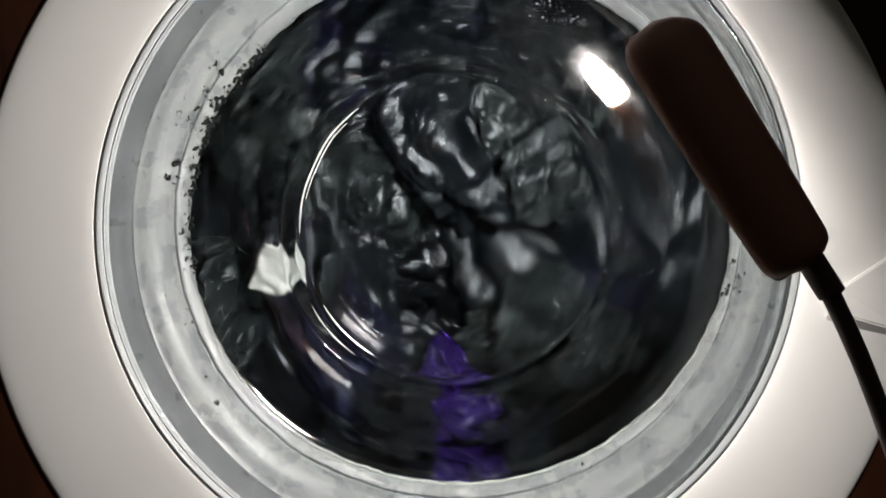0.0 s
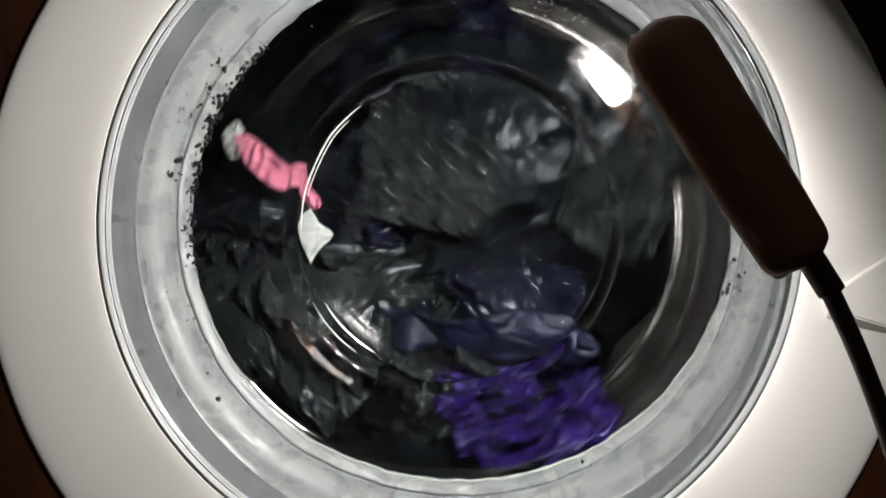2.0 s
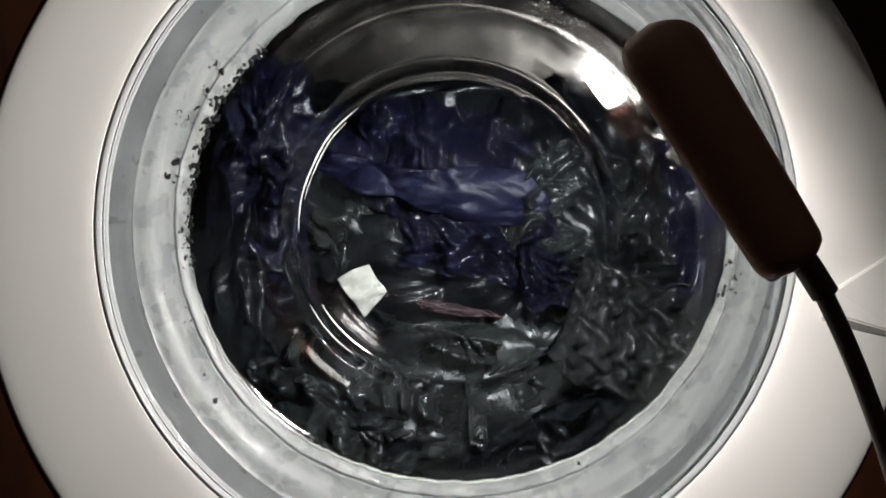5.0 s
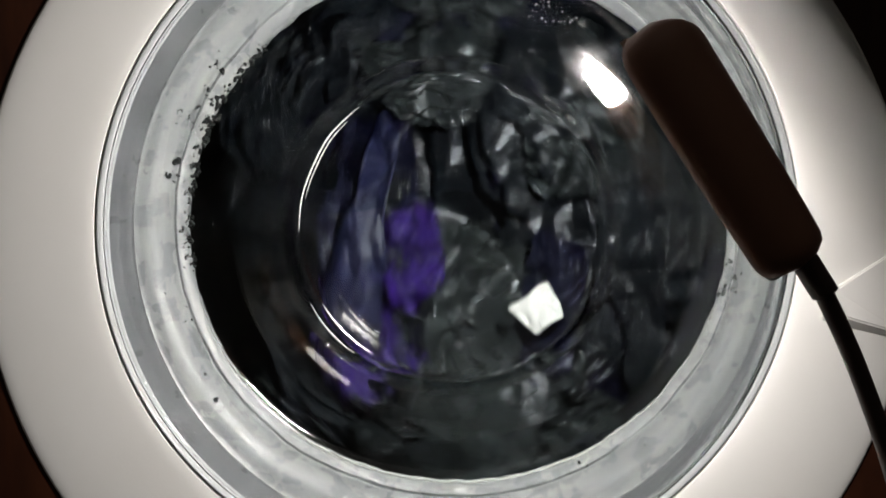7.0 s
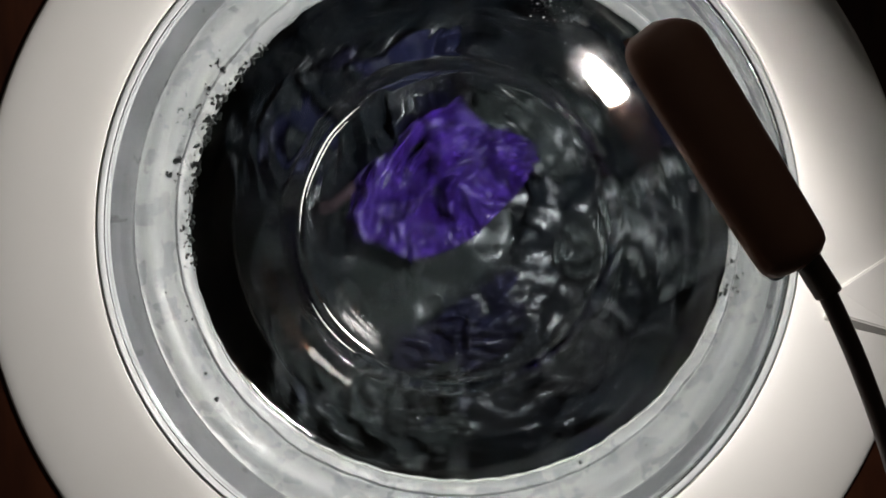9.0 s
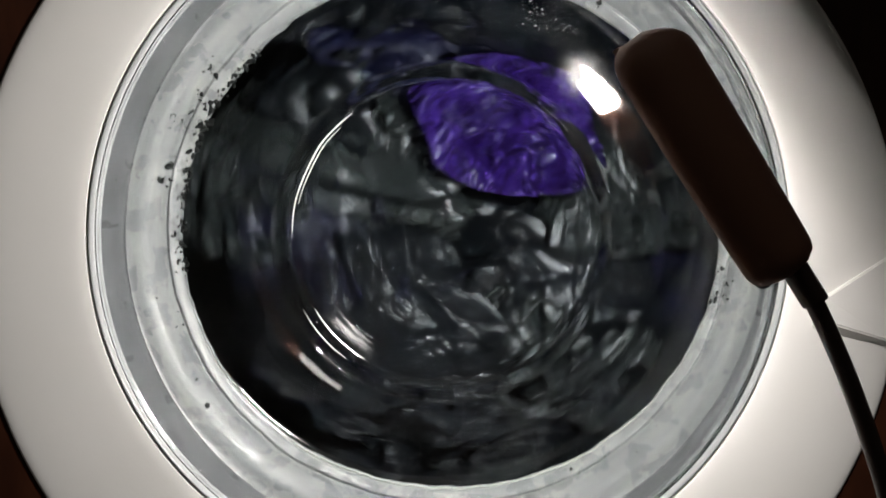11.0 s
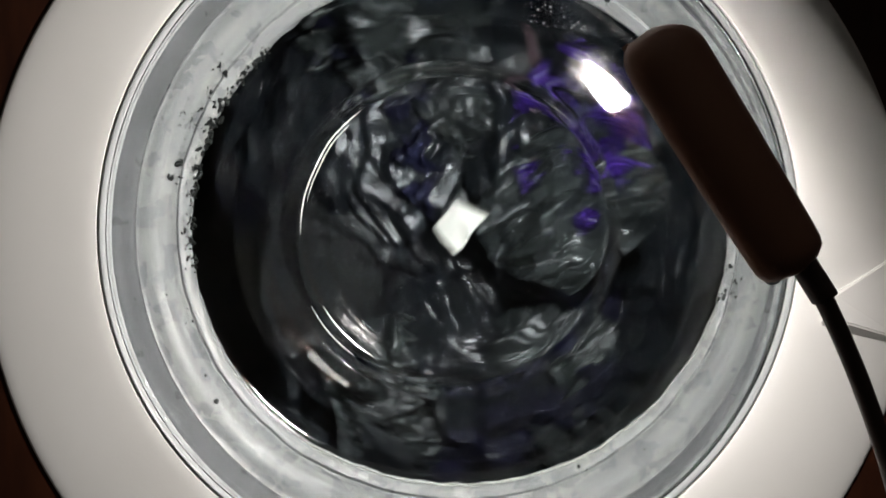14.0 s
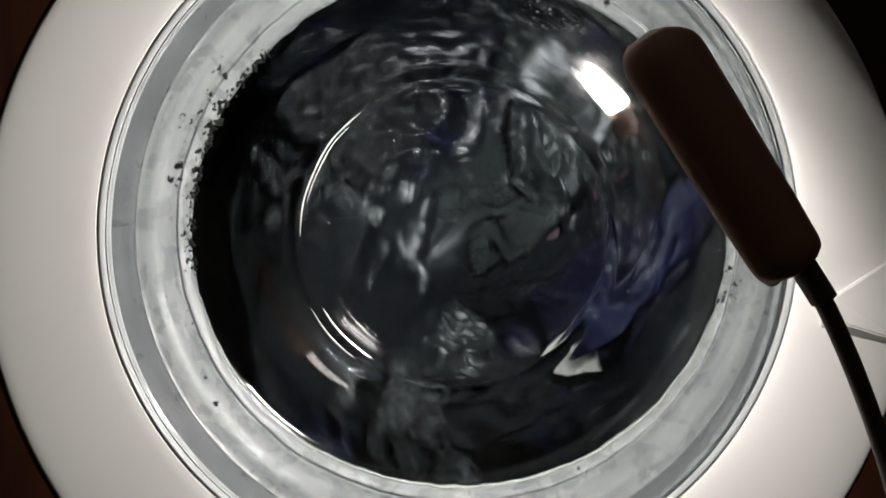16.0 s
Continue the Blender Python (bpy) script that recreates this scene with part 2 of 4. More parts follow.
for lo, hi, nm in (((-0.3, FRONT + 0.008, 0.06), (-0.294, 0.6, 0.85), "side_panel"), ((0.294, FRONT + 0.008, 0.06), (0.3, 0.6, 0.85), "side_panel"),
                   ((-0.3, FRONT, 0.852), (0.3, 0.6, 0.87), "top_panel"), ((-0.3, 0.602, 0.06), (0.3, 0.61, 0.85), "rear_panel"),
                   ((-0.29, FRONT + 0.03, 0.0), (0.29, 0.59, 0.058), "plinth")):
    part(nm, box(bmesh.new(), lo, hi), M_BROWN, washer, smooth=False)

# white round door frame
ring = smooth_profile([(0.1815, 0.012), (0.1812, 0.001), (0.1835, -0.0012), (0.192, -0.0025), (0.206, -0.0042), (0.222, -0.0064), (0.2322, -0.0074), (0.2350, -0.0060), (0.2358, -0.001), (0.2358, 0.012)], 5)


def askew(r, y, a, s):
    """The ring hangs a little low and to one side of the glass, and is not quite round."""
    f = min(1, max(0, (r - 0.181) / 0.054))
    dx, dz = -0.0026 - 0.0036 * f, -0.0008 - 0.0132 * f
    return r - 0.0006 * f + dx * math.cos(a) + dz * math.sin(a) + 0.0026 * f * math.cos(2 * (a - radians(150))), y


door = part("door", lathe(ring, 192, askew), M_WHITE, washer, "white plastic round door ring")
# chrome-grey seal lips round the glass
M_LIP = mat("rim_seal", (0.3, 0.31, 0.31), 0.25)[0]
part("rim_seal", lathe(smooth_profile([(0.1812, 0.006), (0.1808, 0.000), (0.1796, -0.001), (0.1784, 0.001), (0.1778, 0.006)], 5), 160, askew), M_LIP, door, "thin grey seal round the glass")
# grip seam on the ring: a low wedge that rises away from the lamp
# the wedge's upper edge stands in for the edge of the lamp's light
bm = bmesh.new()
top = [(0.1936, -0.0062, 0.472), (0.2235, -0.0082, 0.4935), (0.2225, -0.0122, 0.4515), (0.1885, -0.0088, 0.4615)]
va = [bm.verts.new(q) for q in top]
vb = [bm.verts.new((q[0], 0.002, q[2] - (0.009 if k > 1 else 0))) for k, q in enumerate(top)]
bm.faces.new(va)
bm.faces.new(vb[::-1])
for k in range(4):
    bm.faces.new((va[k], va[(k + 1) % 4], vb[(k + 1) % 4], vb[k]))
bmesh.ops.bevel(bm, geom=bm.edges[:], offset=0.0007, segments=2, affect="EDGES")
part("grip_cover", bm, M_WHITE, door, "white plastic wedge on the door: grip seam below, upper edge imitating the lamp light's edge", smooth=False)

# the glass bowl: a closed shell 4 mm thick
outer = smooth_profile([(0.1785, 0.003), (0.1765, -0.0005), (0.1735, 0.004), (0.1712, 0.02), (0.1685, 0.036), (0.1655, 0.049), (0.161, 0.0595), (0.1555, 0.067), (0.149, 0.0710), (0.14, 0.0742), (0.13, 0.0767), (0.12, 0.0788), (0.110, 0.0811), (0.1062, 0.0838), (0.1035, 0.0885), (0.1012, 0.0940), (0.0975, 0.0972), (0.09, 0.1004), (0.075, 0.1062), (0.055, 0.1125), (0.03, 0.1166), (0.0, 0.118)], 5)
inner = []
for k in range(1, len(outer) - 1):
    dr, dy = outer[k + 1][0] - outer[k - 1][0], outer[k + 1][1] - outer[k - 1][1]
    ln = math.hypot(dr, dy)
    inner.append((outer[k][0] + 0.0042 * dy / ln, outer[k][1] - 0.0042 * dr / ln))
# the drum's side of the wall thickens towards the raised ring
swell = lambda r: min(1, max(0, (0.137 - r) / 0.021))
inner = [(r, y + 0.0045 * swell(r) + 0.0010 * swell(r) ** 2) if r >= 0.115 else (r, y) for r, y in inner[8:]]
inner = [(r, 0.0897 + (0.1052 - 0.0897) * (0.115 - r) / 0.027 if 0.088 < r < 0.115 else y) for r, y in inner if r > 0.001]


def lean(r, y, a, s=0):
    """The bowl is moulded slightly askew in its rim."""
    w = min(1, max(0, (0.172 - r) / 0.02))
    r += (1 - w) * (-0.0026 * math.cos(a) - 0.0008 * math.sin(a))
    return r, y + 0.042 * r * (math.cos(a) - math.sin(a)) * w * w * (3 - 2 * w)



bowl = part("glass_bowl", lathe(outer + [(0.0, 0.1222)] + inner[::-1], 192, lean), M_GLASS, door, "clear bulging door glass, wet and lime-specked inside")
bowl.visible_shadow = False


# grey rubber gasket behind the glass, sagging and creased
def sag(r, y, a, s):
    dr = 0.0045 * s * math.cos(2 * a) - 0.0062 * s * max(0, -math.cos(a)) ** 2 - 0.0062 * s * max(0, -math.sin(a)) ** 2 + s * 0.0016 * noise.noise((3 * math.cos(a), 3 * math.sin(a), 0.3)) + s * s * (0.0012 * noise.noise((14 * math.cos(a), 14 * math.sin(a), 1.3)) + 0.0010 * noise.noise((38 * math.cos(a), 38 * math.sin(a), 2.3)))
    return r + dr, y + 0.002 * noise.noise((5 * math.cos(a), 5 * math.sin(a), 4 * s))


gasket_profile = smooth_profile([(0.206, 0.034), (0.2035, 0.024), (0.199, 0.020), (0.1945, 0.024), (0.1925, 0.034), (0.190, 0.041), (0.1868, 0.045), (0.1848, 0.054), (0.181, 0.0595), (0.1775, 0.0655), (0.1757, 0.0712), (0.1738, 0.0706), (0.1708, 0.0738), (0.1690, 0.078), (0.171, 0.082), (0.183, 0.084), (0.21, 0.083)], 5)
gasket = part("gasket", lathe(gasket_profile, 420, sag), M_RUBBER, washer, "pale grey wet rubber door gasket with dark mould spots")

# dark ring added for the darker band that the thick glass rim shows
M_RIM_BAND, nt, b = mat("dark_rim_band", (0.06, 0.063, 0.066), 0.35)
v = coords(nt)
nt.links.new(ramp(nt, noise_tex(nt, v, 34, 6, 0.65), [(0.3, (0.044, 0.047, 0.050)), (0.7, (0.066, 0.069, 0.072))]), b.inputs["Base Color"])
nt.links.new(ramp(nt, noise_tex(nt, v, 70, 4), [(0.35, (0.26,) * 3), (0.65, (0.5,) * 3)]), b.inputs["Roughness"])
part("collar", lathe(smooth_profile([(0.206, 0.034), (0.1995, 0.025), (0.195, 0.0195), (0.191, 0.0185), (0.1875, 0.023), (0.1848, 0.031), (0.1835, 0.037), (0.19, 0.041)], 5), 160), M_RIM_BAND, washer, "dark grey ring behind the glass rim, in place of the thick glass's dark band")

# bead on the lower lip only; its paler colour imitates the lip's highlight
bead = []
for k in range(161):
    a = radians(192 + 150 * k / 160)
    r, y = sag(0.1690, 0.0770, a, 0.8)
    bead.append((C.x + r * math.cos(a), y, C.z + r * math.sin(a)))
part("lip_bead", tube(bead, lambda i: 0.0002 + 0.0012 * math.sin(math.pi * i / 160) * (0.75 + 0.5 * noise.noise((i * 0.23, 0, 0))), 8), M_BEAD, gasket, "bead along the lower gasket lip, paler to imitate its wet highlight")

# the drum: turns about the door's axis; its own origin lies on that axis
R_DRUM, Y0, Y1 = 0.245, 0.088, 0.405
drum = new("drum")
drum.parent = washer
drum.location = C
save, C = C, Vector((0, 0, 0))
wall = smooth_profile([(0.205, Y0), (0.232, Y0 + 0.002), (0.2435, Y0 + 0.012), (R_DRUM, Y0 + 0.03), (R_DRUM, Y1 - 0.03), (0.236, Y1 - 0.006), (0.2, Y1), (0.12, Y1 + 0.006), (0.03, Y1 + 0.012), (0.0, Y1 + 0.012)], 5)
part("drum_shell", lathe(wall, 120), M_STEEL, drum, "perforated stainless steel drum")
for k in range(3):
    bm = bevelled(box(bmesh.new(), (-0.024, Y0 + 0.02, -0.02), (0.024, Y1 - 0.02, 0.032)), 0.012, 4)
    for v in bm.verts:
        v.co.x *= 1.0 - 0.45 * max(0, v.co.z / 0.032)
    fin = part("lifter", bm, M_STEEL, drum)
    fin.matrix_basis = pose(0, 0, 0, 0, 120 * k, 0) @ pose(0, 0, -R_DRUM + 0.012)
C = save

# mould on the gasket's lip, lime flecks and drops on the glass
def flecks(name, material, spots, parent, label):
    bm = bmesh.new()
    for x, y, z, r in spots:
        geo = bmesh.ops.create_icosphere(bm, subdivisions=1, radius=r)
        k1, k2 = rng.uniform(0.6, 1.5), rng.uniform(0.6, 1.5)
        for v in geo["verts"]:
            v.co = Vector((x + v.co.x * k1, y + v.co.y * 0.45, z + v.co.z * k2))
    return tagged(part(name, bm, material, parent, label), kind="stuff")


rng = random.Random(4)


def on_gasket(a, s):
    """A place on the gasket's cone at angle a; s from 0 (outer) to 1 (lip)."""
    r, y = 0.1848 + (0.1693 - 0.1848) * s, 0.054 + (0.077 - 0.054) * s
    r, y = sag(r, y, a, 0.5 + 0.32 * s)
    return r * math.cos(a), y - 0.0006, C.z + r * math.sin(a)


spots = []
for a0, a1, n, lo, hi in ((2.35, 3.3, 230, 0.8, 1.14), (2.45, 3.0, 40, 0.1, 0.7), (-0.35, -0.1, 22, 0.35, 1.0), (3.3, 3.9, 8, 0.1, 0.7), (-1.2, -0.6, 8, 0.2, 1.0), (0.9, 1.3, 10, 0.4, 1.0)):
    for k in range(n):
        a = rng.uniform(a0, a1)
        f = lo + (hi - lo) * rng.random() ** 0.5
        r = rng.choice((0.0003, 0.0005, 0.0007, 0.001, 0.0015))
        for q in range(rng.choice((1, 1, 2, 3, 5))):
            spots.append((*on_gasket(a, min(f, 1.14)), r * rng.uniform(0.6, 1.2)))
            a, f = a + rng.uniform(-0.004, 0.008), f + rng.uniform(-0.05, 0.05)
flecks("mould_spots", M_MOULD, spots, gasket, "black mould spots on the gasket lip")


def on_glass(a, r):
    """A place on the camera's side of the bowl."""
    for (r0, y0), (r1, y1) in zip(outer[12:], outer[13:]):
        if r1 <= r <= r0:
            y = y0 + (y1 - y0) * (r0 - r) / max(1e-6, r0 - r1)
            return r * math.cos(a), lean(r, y, a)[1] + 0.0042 + 0.0058 * swell(r), C.z + r * math.sin(a)
    return r * math.cos(a), 0.1, C.z + r * math.sin(a)


spots = []
for a0, r0, n, spread in ((1.18, 0.150, 34, 0.006), (1.02, 0.149, 24, 0.004), (1.12, 0.141, 9, 0.006)):
    for k in range(n):
        a, r = a0 + rng.gauss(0, spread / r0 * 1.3), r0 + rng.gauss(0, spread * 0.4)
        spots.append((*on_glass(a, r), rng.choice((0.0002, 0.0003, 0.0006))))
for k in range(110):
    spots.append((*on_glass(rng.uniform(0, 6.283), rng.uniform(0.03, 0.155)), rng.choice((0.0002, 0.0003, 0.0004))))
flecks("lime_flecks", M_SCALE, spots, door, "pale lime flecks on the inside of the glass")

# two broken pale lines on the bowl's step, in place of its bright reflections
GLINT_LINES = ((127, 181, 0.0995, 0.0006), (134, 168, 0.0975, 0.0003), (210, 238, 0.0985, 0.0007), (208, 232, 0.1035, 0.0004))      # from and to angle, radius, half thickness
M_GLINT = mat("painted_glint", (0.62, 0.62, 0.58), 0.32)[0]
for a0, a1, r0, thick in GLINT_LINES:
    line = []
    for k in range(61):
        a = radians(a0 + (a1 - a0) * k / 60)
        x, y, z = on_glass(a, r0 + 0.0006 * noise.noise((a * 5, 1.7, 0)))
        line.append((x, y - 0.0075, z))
    part("lime_line", tube(line, lambda i: 0.00012 + thick * math.sin(math.pi * i / 60) ** 0.6 * (0.8 + 0.6 * noise.noise((i * 0.3, a0, 0))), 8), M_GLINT, door, "thin pale line standing in for a bright reflection along the step of the glass")

# ---- the lamp: a slim head on a bent neck, its glowing face towards the door ----
lamp = tagged(new("gooseneck_lamp"), "lit dark brown slim lamp on a thin bent neck", "lamp")
LAMP_AT, LAMP_TILT, LAMP_SPIN = (0.1028, -0.100, 0.5330), 47, -23.5
HEAD = pose(*LAMP_AT) @ pose(0, 0, 0, 0, LAMP_SPIN, 0) @ pose(0, 0, 0, 0, 0, LAMP_TILT) @ pose(0, 0, 0, -9, 0, 0)
# head: axis along z, 0.122 long; back towards -y, glowing face towards +y
bm = bmesh.new()
rows = []
L = 0.0515
steps = 40
for i in range(steps + 1):
    s = -1 + 2 * i / steps
    z = L * s
    w = 0.0225 * (1 - 0.2 * (max(0, 0.4 - s) / 1.4) ** 1.6)      # narrows towards the neck
    e = max(0, (s - 0.66) / 0.34, (-s - 0.8) / 0.2)
    w *= math.sqrt(max(0.0, 1 - e ** 2.3)) * 0.82 + 0.18 * (1 - e ** 6) if e > 0 else 1
    d = (0.0142 + 0.001 * s) * (1 - 0.75 * e ** 4)
    row = []
    for k in range(28):
        a = 2 * math.pi * k / 28
        c, sn = math.cos(a), math.sin(a)
        row.append(bm.verts.new((max(w, 0.0008) * math.copysign(abs(c) ** 0.8, c), d * sn if sn < 0 else 0.35 * d * sn ** 0.4, z)))
    rows.append(row)
for p, q in zip(rows, rows[1:]):
    for k in range(28):
        bm.faces.new((p[k], p[(k + 1) % 28], q[(k + 1) % 28], q[k]))
bm.faces.new(rows[0])
bm.faces.new(rows[-1])
head = part("lamp_head", bm, M_LAMP, lamp, "dark brown plastic lamp head")
head.matrix_basis = HEAD
bm = bevelled(box(bmesh.new(), (-0.0064, 0.0040, 0.0180), (0.0064, 0.0066, 0.0488)), 0.0008, 2)
glow = part("diffuser", bm, M_GLOW, head, "glowing white lamp diffuser", smooth=False)
bm = bmesh.new()
for lo, hi in (((-0.0092, 0.0030, 0.0150), (-0.0066, 0.0056, 0.0504)), ((0.0066, 0.0030, 0.0150), (0.0092, 0.0057, 0.0504))):
    box(bm, lo, hi)
part("bezel", bm, M_LAMP, head, "narrow raised edges beside the lamp diffuser", smooth=False)
# neck from the lower end of the head, out of sight to a foot on the machine's front
foot = HEAD @ Vector((0.003, -0.004, -L + 0.006))
way = [foot, foot + Vector((0.009, 0.0, -0.014)), foot + Vector((0.0245, 0.002, -0.046)), foot + Vector((0.041, 0.006, -0.088)), foot + Vector((0.06, 0.02, -0.14)),
       foot + Vector((0.075, 0.055, -0.19)), Vector((0.262, FRONT - 0.012, 0.22)), Vector((0.262, FRONT - 0.004, 0.2))]
part("neck", tube(smooth_profile([tuple(p) for p in way], 8), lambda i: 0.0033), M_NECK, lamp, "thin dark bent neck")
part("neck_sleeve", tube(smooth_profile([tuple(foot + f * (way[1] - foot) + Vector((0, -0.0006, 0))) for f in (-0.3, 0.3, 0.7, 1.1)], 4), 0.0047), M_NECK, lamp)
bm = bmesh.new()
bmesh.ops.create_icosphere(bm, subdivisions=3, radius=1)
for v in bm.verts:
    v.co = Vector((v.co.x * 0.006, v.co.y * 0.003, v.co.z * 0.003))
nub = part("lamp_switch", bm, M_SCALE, head, "pale translucent button at the lamp head's end")
nub.matrix_basis = pose(-0.008, 0.002, -L + 0.004)
bm = bevelled(box(bmesh.new(), (0.24, FRONT - 0.009, 0.185), (0.284, FRONT - 0.0005, 0.235)), 0.003)
part("magnet_foot", bm, M_NECK, lamp)


# ---- laundry ----
def waves(p, seed, f, n=7):
    """Soft random unevenness over an array of places, about -1 to 1."""
    g = np.random.RandomState(seed)
    k = g.normal(size=(n, p.shape[1]))
    k *= f * g.uniform(0.6, 1.5, (n, 1)) / np.linalg.norm(k, axis=1, keepdims=True)
    return np.sin(p @ k.T + g.uniform(0, 6.28, n)).sum(1) / math.sqrt(n) * 0.9


def pleats(p, seed, f, bend, sharp=0.965):
    """Long folds with narrow ridges and valleys that bend, fork and die away."""
    g = np.random.RandomState(seed)
    d = g.normal(size=p.shape[1])
    d /= np.linalg.norm(d)
    x = f * (p @ d) + bend * waves(p, seed + 11, 0.42 * f + 0.8)
    ridge = np.arcsin(sharp * np.sin(x)) / math.asin(sharp)
    return ridge * np.clip(0.62 + 0.55 * waves(p, seed + 23, 0.3 * f + 1.0), 0, 1.25)


def crumple(p, seed, scale=1.0):
    h = 0.55 * pleats(p, seed, 3.1 * scale, 1.3) + 0.36 * pleats(p, seed + 101, 5.6 * scale, 1.5) + 0.2 * pleats(p, seed + 202, 10.5 * scale, 1.4)
    return h + 0.1 * pleats(p, seed + 303, 19.0 * scale, 1.6)


def lump(name, size, material, seed, label, depth=0.27, sub=6):
    """A crumpled wet garment, balled up: deep folds over a squashed core."""
    bm = bmesh.new()
    bmesh.ops.create_icosphere(bm, subdivisions=sub, radius=1)
    bm.verts.ensure_lookup_table()
    d = np.array([v.co for v in bm.verts])
    k = 0.98 + 0.16 * waves(d, seed + 7, 1.7) + depth * crumple(d, seed, 2.9)
    slip = np.stack([waves(d, seed + 40 + i, 5.0) for i in range(3)], 1) * 0.07
    q = (d * k[:, None] + slip) * np.array(size) * 0.5
    for v, c in zip(bm.verts, q):
        v.co = c
    return tagged(part(name, bm, material, None), label, "laundry", "wet laundry in the drum")


def sheet(name, size, material, seed, label, amp=0.02, n=88, ragged=0.12, curl=0.5, thick=0.0012, rib=0.0, fine=1.0, square=0.32, taper=0.0, hem=0.0011, bow=0.0):
    """A rumpled piece of cloth: long folds, an uneven outline and a sewn hem. rib: cable knit; bow: pinched in its middle."""
    g = np.linspace(-1, 1, n + 1)
    u, w = (a.ravel() for a in np.meshgrid(g, g, indexing="ij"))
    su, sw = u * np.sqrt(1 - square * w * w), w * np.sqrt(1 - square * u * u)
    e = 1 + ragged * waves(np.stack([su, sw], 1), seed + 3, 2.6) * 1.3
    su, sw = su * e * (1 - taper * (0.5 + 0.5 * w)), sw * e
    sw = sw * (1 - bow * np.exp(-(su / 0.35) ** 2))
    p = np.stack([su, sw], 1)
    wide = size[0] / max(size[1], 1e-6)
    q = p * np.array([min(2.2, wide ** 0.5), min(2.2, wide ** -0.5)])
    y = amp * (0.75 * pleats(q, seed, 6.0, 1.8) + fine * (0.52 * pleats(q, seed + 101, 12.0, 2.2) + 0.32 * pleats(q, seed + 202, 23.0, 2.0) + 0.12 * pleats(q, seed + 303, 44.0, 1.8)))
    y += curl * amp * (p[:, 0] ** 2 + p[:, 1] ** 2)
    if rib:
        cable = 15.0 * p[:, 0] + 0.9 * np.sin(13 * p[:, 1])
        y -= rib * np.abs(np.cos(cable * 0.5)) ** 0.7 * (0.35 + 0.65 * np.abs(np.sin(10.5 * p[:, 1] + 1.1 * np.sin(cable))))
    slip = np.stack([waves(p, seed + 60 + i, 4.0) for i in range(2)], 1) * 0.06
    x, z = (su + slip[:, 0]) * size[0] * 0.5, (sw + slip[:, 1]) * size[1] * 0.5
    bm = bmesh.new()
    verts = [bm.verts.new(c) for c in zip(x, y, z)]
    grid = [verts[i * (n + 1):(i + 1) * (n + 1)] for i in range(n + 1)]
    for i in range(n):
        for j in range(n):
            bm.faces.new((grid[i][j], grid[i + 1][j], grid[i + 1][j + 1], grid[i][j + 1]))
    edge = [r[0].co.copy() for r in grid] + [q.co.copy() for q in grid[-1][1:]] + [r[-1].co.copy() for r in grid[-2::-1]] + [q.co.copy() for q in grid[0][-2::-1]]
    ob = tagged(part(name, bm, material, None), label, "laundry", "wet laundry in the drum")
    if hem:
        part("hem", tube(edge, hem, 7), material, ob)
    sol = ob.modifiers.new("thickness", "SOLIDIFY")
    sol.thickness = thick
    return ob


def turned(t):
    """Turns of the drum since its rest: negative before it, positive after."""
    w = 0.935
    if t < 1.75:
        return w * (t - 1.75) - w * 0.3
    if t < 2.35:
        return -w * (2.35 - t) ** 2 / 1.2
    if t < 5.9:
        return 0.0
    if t < 6.5:
        return w * (t - 5.9) ** 2 / 1.2
    return w * 0.3 + w * (t - 6.5)


def ease(a, b, t):
    s = min(1, max(0, (t - a) / (b - a)))
    return s * s * (3 - 2 * s)


def rock(t):
    """Degrees by which the load still hangs to one side before it swings back and lies still."""
    return -30 * (1 - ease(2.4, 3.05, t))


def spin(t):
    """Degrees of the drum's turn: with the clock before its rest, against it after."""
    return 360 * turned(t) if t > 4 else -360 * turned(t) + rock(t)


def tumble(p, r, side):
    """Place on the tumbling loop: up along the rising wall, then falling across. side 1: rises at x > 0."""
    p %= 1.0
    if p < 0.64:
        a = radians(-115 + 215 * p / 0.64)
        x, z = r * math.cos(a), r * math.sin(a)
    else:
        s = (p - 0.64) / 0.36
        a0, a1 = radians(100), radians(245)
        x = r * ((1 - s) * math.cos(a0) + s * math.cos(a1)) - (0.22 + 5.0 * max(0, r - 0.115)) * r * math.sin(math.pi * s)
        z = r * ((1 - s * s) * math.sin(a0) + s * s * math.sin(a1))
    return x * side, z


TIMES = [round(0.1 * k, 1) for k in range(161)]


def tumble_rows(rest, phase, r, depth, seed):
    """Rows of a garment that tumbles, comes to rest, and tumbles on the other way round."""
    rng = random.Random(seed)
    wob = [rng.uniform(0, 6.28) for _ in range(4)]
    rows = []
    for t in TIMES:
        if 3.1 < t < 5.7:
            continue
        n = turned(t)
        s = ease(1.8, 2.35, t) * (1 - ease(5.9, 6.6, t))
        swing = radians(rock(t)) if t < 4 else 0.0
        rx, rz = rest[0] * math.cos(swing) - (rest[2] - 0.5) * math.sin(swing), rest[0] * math.sin(swing) + (rest[2] - 0.5) * math.cos(swing)
        side = -1 if t < 4 else 1
        rr = r * (1 + 0.12 * math.sin(1.7 * t + wob[0]))
        x, z = tumble(phase + abs(n) if t > 4 else phase - abs(n), rr, side)
        y = depth + 0.012 * math.sin(2.3 * t + wob[1])
        px = x * (1 - s) + rx * s
        pz = z * (1 - s) + rz * s
        py = y * (1 - s) + rest[1] * s
        g = 1 - s
        rows.append((t, pose(px, py, 0.5 + pz, 12 * g * math.sin(2.9 * t + wob[2]), -spin(t), 14 * g * math.sin(3.3 * t + wob[3]))))
    return rows


MOVES = []      # (thing, rows)
